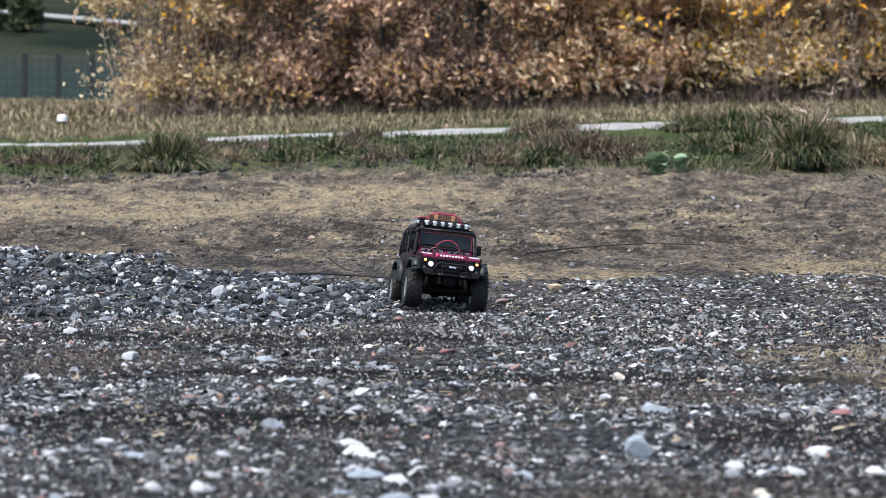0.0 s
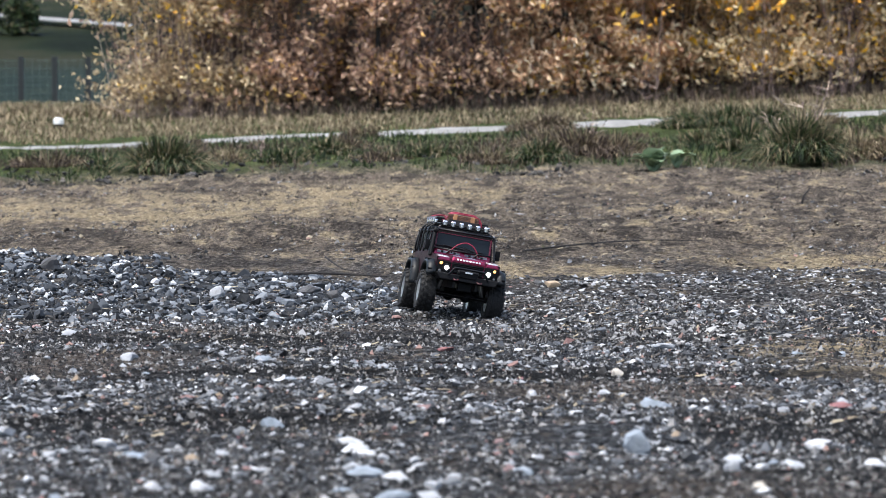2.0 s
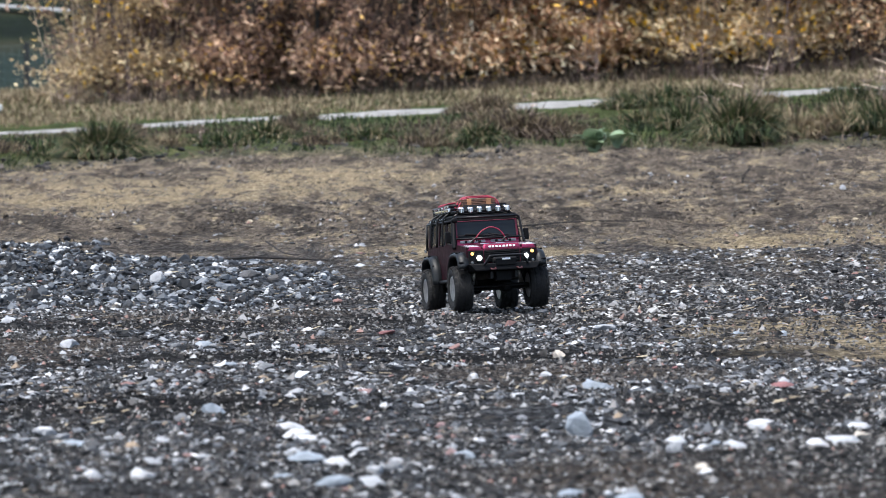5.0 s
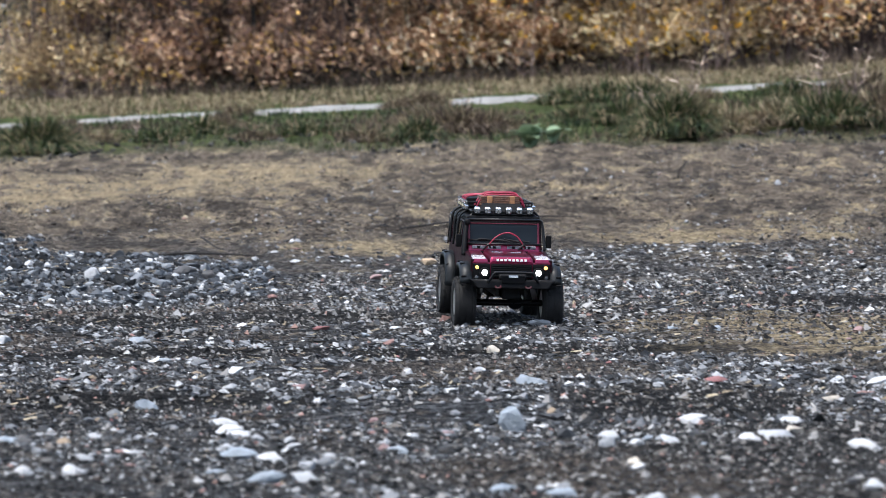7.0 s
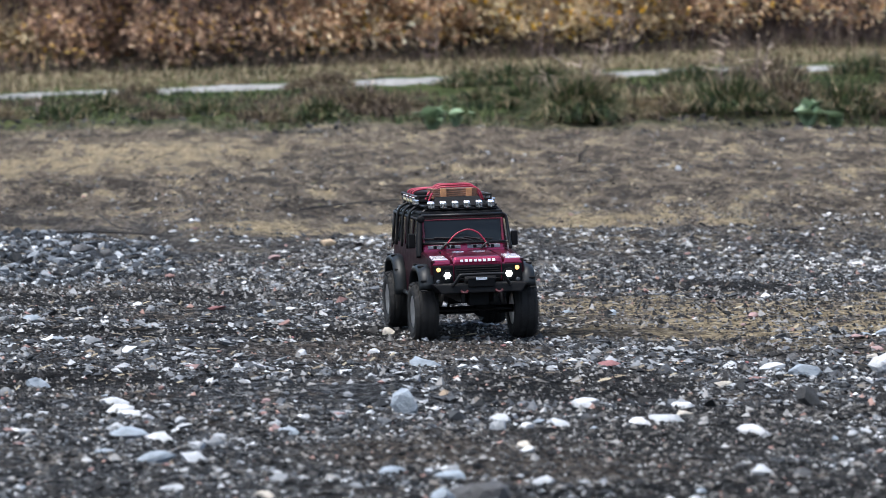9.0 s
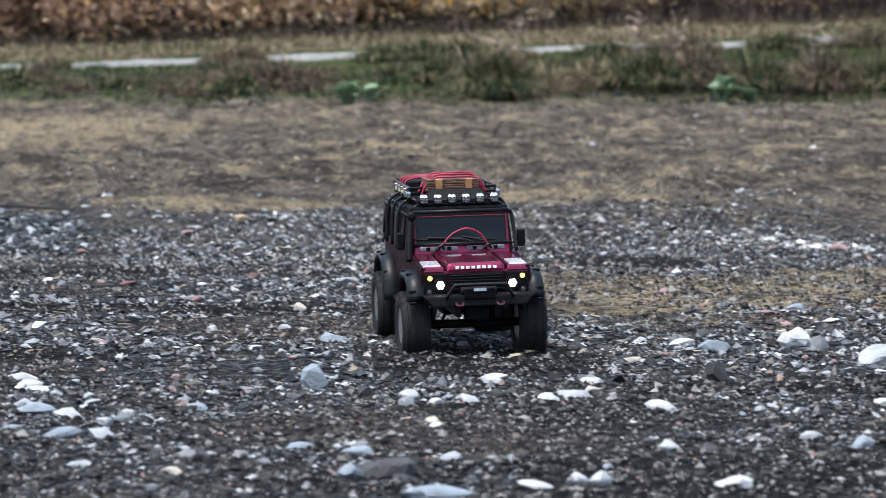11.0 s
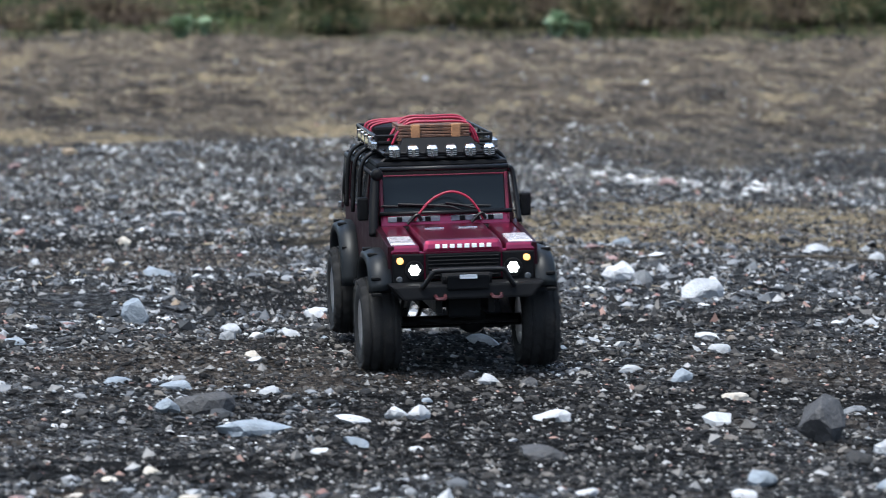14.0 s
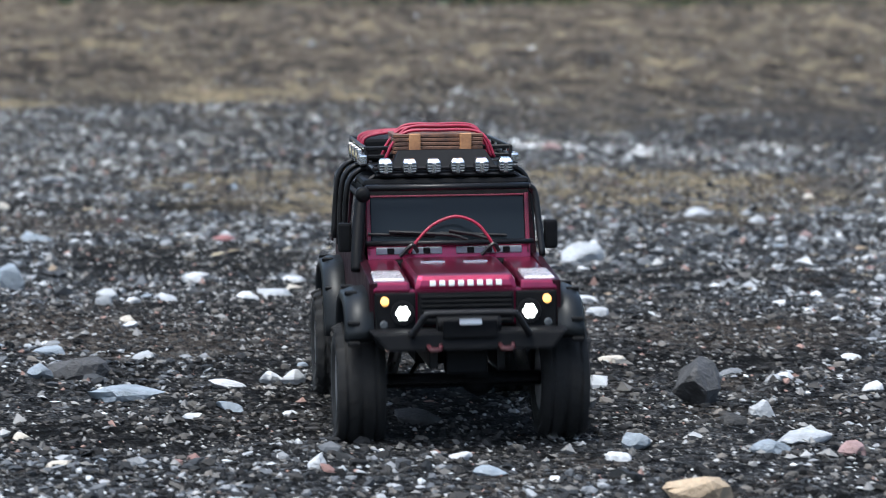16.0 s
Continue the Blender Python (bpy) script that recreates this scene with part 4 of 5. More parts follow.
# ---- shrubs ----
def shrub(az, r, w, h, twig, leaf, n_stems, n_leaves, low, label, seed, leaf_size=0.05, trunk=0.0055):
    """Upright stems that fork, with leaves scattered round the twigs. low: the share of the height below which leaves thin out."""
    x, y = at(az, r)
    g, root = np.random.default_rng(seed), new("shrub")
    root.matrix_world = pose(x, y, h1(x, y) - 0.05)
    stems, tips = bmesh.new(), []
    for k in range(n_stems):
        a, q = g.uniform(0, 2 * np.pi), g.uniform(0, 1) ** 0.6
        bx, by = 0.42 * w * q * np.cos(a), 0.35 * w * q * np.sin(a)
        hh = h * g.uniform(0.55, 1.05)
        lx, ly = g.normal(0, 0.17) * hh + bx * 0.6, g.normal(0, 0.1) * hh
        pts = [(bx, by, 0), (bx + lx * 0.25, by + ly * 0.3, hh * 0.4), (bx + lx * 0.6 + g.normal(0, 0.03), by + ly * 0.6, hh * 0.75), (bx + lx, by + ly, hh)]
        tube(pts, trunk * g.uniform(0.4, 1.3), 3, stems, 0.002)
        for f in range(7):
            t = g.uniform(-0.35, 1)
            p = Vector(pts[1]).lerp(Vector(pts[3]), t) if t > 0.3 else Vector(pts[0]).lerp(Vector(pts[1]), max(0.06, t + 0.4))
            d = Vector((g.normal(0, 0.42), g.normal(0, 0.3), g.uniform(0.05, 0.6))) * h * 0.2
            tube([p, p + d * 0.55 + Vector((g.normal(0, 0.02), 0, -0.01)), p + d], 0.0042, 3, stems, 0.0015)
            tips.append((*(p + d * 0.4), *d))
    part("stem_thicket", stems, twig, root)
    tips = np.array(tips)
    # the leaves gather on some twigs and leave others bare
    share = g.uniform(0, 1, len(tips)) ** 2.2 * np.clip(tips[:, 2], 0.1, 1.3) ** 0.6
    pick = tips[g.choice(len(tips), n_leaves, p=share / share.sum())]
    c = pick[:, :3] + pick[:, 3:] * g.uniform(-0.4, 0.9, (n_leaves, 1)) + g.normal(0, 0.06, (n_leaves, 3)) * w
    c[:, 1] -= np.abs(g.normal(0, 0.22, n_leaves)) * w
    ok = c[:, 2] > h * low * g.uniform(0.2, 1.5, n_leaves)
    c = c[ok]
    n = len(c)
    s = 0.92 * leaf_size * g.uniform(0.45, 1.2, n)
    u = g.normal(0, 1, (n, 3))
    u /= np.linalg.norm(u, axis=1)[:, None]
    v = np.cross(u, g.normal(0, 1, (n, 3)))
    v /= np.linalg.norm(v, axis=1)[:, None]
    bend = np.cross(u, v) * (s * 0.2)[:, None]
    u, v = u * s[:, None], v * (s * 0.42)[:, None]
    V = np.stack([c - u, c + v + bend, c + u, c - v + bend], 1).reshape(-1, 3)
    soup("foliage", V, np.arange(4 * n).reshape(n, 4), leaf, root)
    tagged(root, label, "shrub", "autumn shrubs behind the path")


def build_shrubs():
    rr = random.Random(2)
    az, k = -5.65, 0
    while az < 19.5:
        if az < -3.4:
            twig, leaf, low, nl, ls, label = PALE_TWIG, LEAF_OLIVE, 0.12, 6000, 0.045, "thin olive-brown shrub with many pale upright stems"
        elif az < -0.2:
            twig, leaf, low, nl, ls, label = DARK_TWIG, LEAF_BROWN, 0.05, 9500, 0.05, "dark shrub with brown and orange autumn leaves"
        elif az < 1.1:
            twig, leaf, low, nl, ls, label = DARK_TWIG, LEAF_BROWN, 0.12, 3600, 0.048, "nearly bare dark shrub with few brown leaves"
        elif az < 4.6:
            twig, leaf, low, nl, ls, label = DARK_TWIG, LEAF_TAN, 0.22, 20000, 0.055, "dense shrub full of dry golden tan leaves"
        elif az < 8.6:
            twig, leaf, low, nl, ls, label = MAROON_TWIG, LEAF_YELLOW, 0.28, 17000, 0.05, "willow shrub, purple-brown stems under pale yellow leaves"
        else:
            twig, leaf, low, nl, ls, label = MAROON_TWIG, LEAF_TAN, 0.36, 8500, 0.048, "shrub of purple-brown stems with tan leaves on top"
        shrub(az, rr.uniform(31.2, 32.2), rr.uniform(0.8, 1.1), rr.uniform(2.3, 3.0), twig, leaf, 34, nl, low, label, 500 + 3 * k, ls)
        k += 1
        az += rr.uniform(0.85, 1.1)
    az = -4.7
    while az < 20:
        shrub(az, rr.uniform(33.2, 34.5), 1.6, rr.uniform(3.0, 3.8), DARK_TWIG if az < 5 else MAROON_TWIG, LEAF_BROWN if az < 0.8 else LEAF_TAN if az < 4.4 else LEAF_YELLOW if az < 9.5 else LEAF_OLIVE, 40, 4200 if az < 0.8 else 8000, 0.0, "tall dark shrub thicket with brown leaves", 900 + 3 * k, 0.06)
        k += 1
        az += rr.uniform(1.4, 1.8)


build_shrubs()
for i, (az, h) in enumerate(((-4.85, 1.7), (6.05, 1.95), (6.35, 2.2), (7.55, 2.3), (7.9, 2.1), (4.0, 2.35))):
    shrub(az, 30.6, 0.26, h, MAROON_TWIG, LEAF_GOLD, 4, 110 if az > 0 else 30, 0.55, "slender sapling with a few bright golden leaves", 1300 + i, 0.055, 0.004)


def young_tree(az, r, h, rad, seed):
    x, y = at(az, r)
    g, root = random.Random(seed), new("tree")
    root.matrix_world = pose(x, y, h1(x, y) - 0.05)
    part("trunk", tube(curved([(0, 0, 0), (0.03, 0, h * 0.35), (-0.02, 0, h * 0.7), (0.03, 0, h)]), rad, 8, taper=rad * 0.4), BARK, root, smooth=True)
    for i in range(16):
        z, limb = h * g.uniform(0.15, 0.95), bmesh.new()
        a, L = g.uniform(0, 6.28), g.uniform(0.4, 0.9)
        tube([(0, 0, z), (L * 0.5 * math.cos(a), L * 0.5 * math.sin(a), z + 0.3 * L), (L * math.cos(a), L * math.sin(a), z + 0.9 * L)], rad * 0.3, 5, limb, 0.004)
        part("limb", limb, BARK, root)
    tagged(root, "bare young tree with a dark grey trunk", "tree", "young trees among the shrubs")


shrub(-8.2, 163, 2.6, 2.3, DARK_TWIG, BLADE_GREEN, 14, 2600, 0.05, "dark rounded bush on the grassy hillside", 77, 0.24, 0.04)


young_tree(0.6, 31.6, 4.2, 0.045, 1)
young_tree(-1.3, 31.0, 3.8, 0.025, 3)


# ---- fence, marker stone ----
def build_fence():
    x0, y0 = at(-6.2, 109)
    for i in range(12):
        x, y = x0 - 1.26 * i, y0 + 0.12 * i
        z = h1(x, y)
        root = new("fence_section")
        root.matrix_world = pose(x, y, z)
        part("post", box(-0.1, 0.1, -0.06, 0.06, -0.4, 1.78, 0.01), FENCE_PAINT, root)
        dz = h1(x - 1.26, y + 0.12) - z
        for k in range(6):
            zz = 0.1 + 0.31 * k
            part("wire", tube([(-0.06, 0, zz), (-1.2, 0.11, zz + dz)], 0.007, 4), MESH_WIRE, root)
        for k in range(2, 9, 2):
            xx = -0.14 * k
            part("wire", tube([(xx, 0.11 * k / 9, 0.08 + dz * k / 9), (xx, 0.11 * k / 9, 1.7 + dz * k / 9)], 0.005, 4), MESH_WIRE, root)
        tagged(root, "dark green steel mesh fence section with a square post", "fence", "fence sections round the field")


build_fence()
mx, my = at(-7.47, 30)
mk = new("marker_stone")
mk.matrix_world = pose(mx, my, h1(mx, my))
part("block", lathe(((-0.05, 0.045), (0.04, 0.045), (0.05, 0.04)), "z", 14), FENCE_PAINT, mk)
part("cap", lathe(((0.05, 0.055), (0.1, 0.052), (0.115, 0.03)), "z", 14), CONCRETE, mk, "white painted cap")
tagged(mk, "small round marker with a white cap in dry grass", "marker")


# ---- the model off-roader: faces -y, stands on z = 0, wheelbase 0.324 m ----
def paint_material():
    m, nt, b = basic("maroon_car_paint")
    co = nt.nodes.new("ShaderNodeTexCoord").outputs["Object"]
    n1 = noise_node(nt, co, 35, 5)
    r = ramp_node(nt, ((0.4, (0.21, 0.011, 0.048)), (0.75, (0.165, 0.010, 0.038))))
    nt.links.new(n1.outputs["Fac"], r.inputs[0])
    nt.links.new(r.outputs[0], b.inputs["Base Color"])
    b.inputs["Metallic"].default_value, b.inputs["Roughness"].default_value = 0.85, 0.3
    b.inputs["Coat Weight"].default_value, b.inputs["Coat Roughness"].default_value = 0.5, 0.1
    return m


PAINT = paint_material()
DARK_PAINT = surface("dark_maroon_trim", (0.016, 0.002, 0.005), (0.011, 0.0018, 0.004), 0.42, scale=60, bump=0.05, spec=0.15)
DIM_PAINT = surface("dim_maroon_frame_paint", (0.10, 0.007, 0.024), (0.07, 0.006, 0.017), 0.4, scale=60, bump=0.05, spec=0.3)
PLASTIC = surface("black_plastic", (0.0035, 0.0038, 0.0045), (0.006, 0.006, 0.007), 0.55, scale=90, bump=0.2, spec=0.1)
GREY_PLASTIC = surface("dusty_black_plastic", (0.0075, 0.009, 0.0105), (0.009, 0.0105, 0.012), 0.45, scale=50, bump=0.2, spec=0.22)
BAR = surface("black_steel_tube", (0.006, 0.006, 0.007), (0.009, 0.009, 0.010), 0.35, scale=80, bump=0.1, spec=0.2)
RUBBER = surface("dusty_rubber", (0.010, 0.010, 0.0105), (0.018, 0.0175, 0.017), 0.7, scale=45, bump=0.4, dist=0.001, spec=0.2)
CHROME = surface("bright_metal", (0.75, 0.76, 0.78), (0.6, 0.6, 0.62), 0.22, 1.0, scale=60, bump=0.05)
ALLOY = surface("dull_alloy", (0.6, 0.6, 0.61), (0.4, 0.4, 0.41), 0.32, 0.9, scale=60, bump=0.1)
BRASS = surface("brass", (0.62, 0.48, 0.22), (0.4, 0.3, 0.14), 0.35, 0.9, scale=60)
VENT = surface("grey_vent_panel", (0.17, 0.19, 0.225), (0.12, 0.135, 0.16), 0.5, scale=120, bump=0.2)
RED = surface("red_cord", (0.27, 0.005, 0.034), (0.17, 0.005, 0.022), 0.5, scale=200, bump=0.3)
DARK_RED = surface("worn_red_enamel", (0.05, 0.004, 0.007), (0.028, 0.004, 0.005), 0.5, scale=120)
WHITE = surface("white_print", (0.85, 0.85, 0.86), (0.75, 0.75, 0.76), 0.5, scale=90)
# wing chequer plate, the sky's reflection put into its pale colour
SKY_PALE = surface("sky_pale_checker_plate", (0.62, 0.58, 0.6), (0.45, 0.42, 0.44), 0.28, 0.5, scale=90, bump=0.3)
WOOD = surface("amber_wood", (0.15, 0.065, 0.034), (0.03, 0.014, 0.011), 0.55, scale=70, bump=0.4)
LIGHT_WOOD = surface("light_wood_batten", (0.34, 0.17, 0.075), (0.2, 0.09, 0.04), 0.55, scale=70, bump=0.4)
LAMP = glow("lit_headlight", (1.0, 0.98, 0.9), 2.2)
AMBER = glow("lit_amber_light", (1.0, 0.5, 0.13), 0.9)
RED_LENS = surface("red_lens", (0.35, 0.02, 0.02), None, 0.2, scale=60)
CLEAR = surface("clear_lamp_lens", (0.10, 0.11, 0.12), (0.05, 0.055, 0.06), 0.12, 0.3, scale=40)


def glass_material():
    m, nt, b = basic("tinted_glass")
    b.inputs["Base Color"].default_value = (0.008, 0.011, 0.014, 1)
    b.inputs["Roughness"].default_value, b.inputs["Coat Weight"].default_value = 0.1, 0.0
    b.inputs["Specular IOR Level"].default_value = 0.16
    return m


GLASS = glass_material()
SKY_GLASS = surface("glossy_roof_glass", (0.02, 0.022, 0.026), (0.03, 0.032, 0.036), 0.12, scale=40, bump=0.05, spec=1.0, coat=1.0)
tagged(car, "small maroon and black model off-road car with roof rack on gravel", "toy car")


def mirrored(fn):
    for s in (-1, 1):
        fn(s)


def slab_y(pts, x0, x1, bevel=0.0):
    """A plate: an outline in the y-z plane, from x0 to x1."""
    bm = bmesh.new()
    a, b = [bm.verts.new((x0, y, z)) for y, z in pts], [bm.verts.new((x1, y, z)) for y, z in pts]
    bm.faces.new(a), bm.faces.new(b[::-1])
    for i in range(len(pts)):
        k = (i + 1) % len(pts)
        bm.faces.new((a[i], b[i], b[k], a[k]))
    if bevel:
        bmesh.ops.bevel(bm, geom=list(bm.edges), offset=bevel, segments=2, affect="EDGES", profile=0.6)
    return bm


def arch(yc, zc, r, y0, y1, n=10):
    """Points of a wheel arch, from y1 back to y0."""
    out = []
    for i in range(n + 1):
        a = math.pi * i / n
        out.append((yc + r * math.cos(a), zc + r * math.sin(a) * 0.92))
    return out


def build_body():
    R_ARCH = 0.069
    low = [(-0.222, 0.119), (-0.162 - R_ARCH, 0.119)] + [q for q in arch(-0.162, 0.075, R_ARCH, 0, 0)[::-1][1:-1] if q[0] > -0.162 or q[1] > 0.122] + [(-0.162 + R_ARCH, 0.082), (0.162 - R_ARCH, 0.082)] + arch(0.162, 0.075, R_ARCH, 0, 0)[::-1][1:-1] + [(0.162 + R_ARCH, 0.10), (0.238, 0.10), (0.240, 0.165), (-0.07, 0.172), (-0.222, 0.160)]
    low[1] = (-0.222, 0.120)
    for s, nm in ((-1, "side_panel"), (1, "side_panel")):
        part(nm, slab_y(low, s * 0.0875 - 0.004, s * 0.0875 + 0.004, 0.0012), DARK_PAINT, car)
    # front wings either side of the bonnet
    for s in (-1, 1):
        part("front_wing", hexa([(s * 0.052, -0.223, 0.150), (s * 0.0895, -0.223, 0.150), (s * 0.0895, -0.075, 0.150), (s * 0.052, -0.075, 0.150)], [(s * 0.053, -0.221, 0.1605), (s * 0.0885, -0.221, 0.1605), (s * 0.0895, -0.076, 0.1690), (s * 0.053, -0.076, 0.1690)], 0.003), PAINT, car)
        part("wing_top_plate", hexa([(s * 0.057, -0.216, 0.1606), (s * 0.087, -0.216, 0.1606), (s * 0.086, -0.168, 0.1639), (s * 0.057, -0.168, 0.1639)], [(s * 0.058, -0.215, 0.1628), (s * 0.086, -0.215, 0.1628), (s * 0.085, -0.169, 0.1660), (s * 0.058, -0.169, 0.1660)], 0.0006), SKY_PALE, car, "chequer plate on the wing, sky reflection in its pale colour")
    bonnet = part("bonnet", hexa([(-0.051, -0.226, 0.151), (0.051, -0.226, 0.151), (0.051, -0.078, 0.160), (-0.051, -0.078, 0.160)], [(-0.046, -0.221, 0.1665), (0.046, -0.221, 0.1665), (0.047, -0.080, 0.1708), (-0.047, -0.080, 0.1708)], 0.0055), PAINT, car, smooth=False)
    for s in (-1, 1):
        part("bonnet_slot", box(s * 0.021 - 0.012, s * 0.021 + 0.012, -0.128, -0.122, 0.1685, 0.1706, 0.0006), CHROME, bonnet, "bright bonnet strip")
    for i in range(8):
        x = -0.0315 + 0.009 * i
        part("badge_bar", box(x - 0.0028, x + 0.0028, -0.2275, -0.2245, 0.1565, 0.1612, 0.0004, 1), WHITE, bonnet, "white block of the bonnet lettering")
    part("front_panel", box(-0.089, 0.089, -0.222, -0.212, 0.1175, 0.153, 0.002), PAINT, car)
    grille = part("grille", box(-0.046, 0.046, -0.2265, -0.2215, 0.119, 0.150, 0.0015), PLASTIC, car)
    for i in range(6):
        part("grille_slat", box(-0.043, 0.043, -0.2285, -0.2262, 0.1225 + 0.0045 * i, 0.1245 + 0.0045 * i, 0.0005, 1), PLASTIC, grille)
    for s in (-1, 1):
        pan = part("headlight_panel", box(s * 0.0675 - 0.0195, s * 0.0675 + 0.0195, -0.2262, -0.2212, 0.112, 0.1505, 0.002), PLASTIC, car)
        part("lamp_ring", lathe(((-0.2295, 0.0108), (-0.2262, 0.0115), (-0.2255, 0.0108)), "y", 24, None, (s * 0.0605, 0, 0.1312)), BAR, pan)
        head, rings = bmesh.new(), []
        for y, k in ((-0.2303, 0.8), (-0.2297, 1.0), (-0.229, 1.0)):
            # six petals of light round one centre
            rings.append([head.verts.new((s * 0.0605 + k * (0.0067 + 0.0007 * math.cos(6 * a)) * math.cos(a), y, 0.1312 + k * (0.0067 + 0.0007 * math.cos(6 * a)) * math.sin(a))) for a in [2 * math.pi * i / 48 for i in range(48)]])
        for p, q in zip(rings, rings[1:]):
            for i in range(48):
                head.faces.new((p[i], p[(i + 1) % 48], q[(i + 1) % 48], q[i]))
        head.faces.new(rings[0]), head.faces.new(rings[-1][::-1])
        part("headlight", head, LAMP, pan, "lit white headlight cluster")
        part("side_lamp", lathe(((-0.2285, 0.0028), (-0.2278, 0.0042), (-0.226, 0.0042)), "y", 14, None, (s * 0.0775, 0, 0.1425)), AMBER, pan, "lit amber side light")
        part("lower_lamp", lathe(((-0.2285, 0.0028), (-0.2278, 0.004), (-0.226, 0.004)), "y", 14, None, (s * 0.0785, 0, 0.120)), CLEAR, pan, "unlit lower light")
    # cabin
    cab = [(-0.074, 0.168), (-0.058, 0.233), (-0.05, 0.241), (0.228, 0.243), (0.238, 0.233), (0.240, 0.162)]
    part("cabin_core", slab_y([(y * 0.97, z - 0.002) for y, z in cab], -0.0765, 0.0765, 0.003), PLASTIC, car)
    for s in (-1, 1):
        # pillars and window band, leaning in towards the roof
        def col(y0, y1, z0=0.170, z1=0.236, out=0.0895, top=0.083):
            return hexa([(s * (out - 0.006), y0, z0), (s * out, y0, z0), (s * out, y1, z0), (s * (out - 0.006), y1, z0)], [(s * (top - 0.006), y0 + 0.012 * (y0 < -0.05), z1), (s * top, y0 + 0.012 * (y0 < -0.05), z1), (s * top, y1 + 0.012 * (y0 < -0.05), z1), (s * (top - 0.006), y1 + 0.012 * (y0 < -0.05), z1)], 0.001)
        for y0, y1 in ((-0.072, -0.060), (0.020, 0.032), (0.108, 0.120), (0.222, 0.238)):
            part("pillar", col(y0, y1), DARK_PAINT, car)
        part("waist_rail", col(-0.072, 0.238, 0.166, 0.174, 0.0905, 0.0900), DARK_PAINT, car)
        part("roof_gutter", col(-0.056, 0.238, 0.231, 0.240, 0.0845, 0.0835), PLASTIC, car)
        for y0, y1 in ((-0.058, 0.019), (0.033, 0.107), (0.121, 0.221)):
            part("side_window", col(y0, y1, 0.174, 0.231, 0.0875, 0.0815), GLASS, car, "dark tinted side window")
    roof = part("roof", box(-0.084, 0.084, -0.058, 0.238, 0.238, 0.247, 0.004), PLASTIC, car, "black roof panel")
    # windscreen with its frame and cowl
    def screen(x0, x1, z0, z1, d0, d1):
        y = lambda z: -0.078 + (z - 0.170) * 0.26
        return hexa([(x0, y(z0) - d0, z0), (x1, y(z0) - d0, z0), (x1, y(z0) + d1, z0), (x0, y(z0) + d1, z0)], [(x0, y(z1) - d0, z1), (x1, y(z1) - d0, z1), (x1, y(z1) + d1, z1), (x0, y(z1) + d1, z1)], 0.001)
    part("windscreen", screen(-0.0775, 0.0775, 0.1815, 0.2305, 0.001, 0.004), GLASS, car, "dark tinted windscreen")
    for s in (-1, 1):
        part("screen_pillar", screen(s * 0.0797 - 0.0022, s * 0.0797 + 0.0022, 0.172, 0.232, 0.003, 0.006), DIM_PAINT, car)
    part("screen_edge", screen(-0.0775, 0.0775, 0.2293, 0.2312, 0.003, 0.004), DIM_PAINT, car)
    part("screen_header", screen(-0.082, 0.082, 0.2305, 0.2400, 0.002, 0.006), PLASTIC, car)
    part("screen_sill", screen(-0.082, 0.082, 0.168, 0.1835, 0.003, 0.006), PAINT, car)
    for s in (-1, 1):
        vent = part("cowl_vent", screen(s * 0.040 - 0.033, s * 0.040 + 0.033, 0.1735, 0.1803, 0.0052, 0.001), VENT, car, "grey perforated cowl vent")
        for k in range(3):
            part("vent_latch", screen(s * 0.040 - 0.022 + 0.018 * k, s * 0.040 - 0.015 + 0.018 * k, 0.1740, 0.1798, 0.0068, 0.001), PLASTIC, vent)
        part("wiper", tube(curved([(s * 0.012 + 0.030, -0.086, 0.187), (s * 0.012 + 0.012, -0.083, 0.192), (s * 0.03 - 0.03, -0.081, 0.196)]), 0.0019, 6), BAR, car)
        part("wiper_blade", tube([(s * 0.036 - 0.045, -0.0795, 0.194), (s * 0.036 + 0.022, -0.0795, 0.1905)], 0.0016, 6), BAR, car)
    part("screen_crossbar", tube([(-0.084, -0.086, 0.1848), (0.084, -0.086, 0.1848)], 0.0026, 8), BAR, car, smooth=True)
    part("red_hose", tube(curved([(-0.042, -0.098, 0.176), (-0.033, -0.098, 0.189), (-0.017, -0.096, 0.204), (0.005, -0.095, 0.2115), (0.025, -0.096, 0.205), (0.038, -0.098, 0.190), (0.045, -0.098, 0.176)]), 0.0015, 8), RED, car, "red cord arching over the windscreen", True)
    for x in (-0.039, 0.042):
        part("hose_bracket", tube(curved([(x - 0.012, -0.10, 0.173), (x, -0.10, 0.184), (x + 0.006, -0.098, 0.177)]), 0.0022, 6), BAR, car)
    # roll cage round the cabin
    for s in (-1, 1):
        part("cage_bar", tube(curved([(s * 0.093, -0.088, 0.170), (s * 0.091, -0.078, 0.200), (s * 0.0875, -0.072, 0.232), (s * 0.081, -0.074, 0.2395)], 5), 0.0034, 8), BAR, car, smooth=True)
        part("cage_bar", tube([(s * 0.0885, -0.066, 0.232), (s * 0.0895, 0.232, 0.234)], 0.003, 8), BAR, car, smooth=True)
        part("cage_bar", tube([(s * 0.094, 0.235, 0.165), (s * 0.0895, 0.232, 0.234)], 0.0032, 8), BAR, car, smooth=True)
        for y in (0.02, 0.09, 0.16):
            part("cage_bar", tube(curved([(s * 0.098, y, 0.17), (s * 0.0955, y, 0.222), (s * 0.091, y, 0.242), (s * 0.079, y, 0.2525), (s * 0.062, y, 0.2545)], 5), 0.0029, 8), BAR, car, smooth=True)
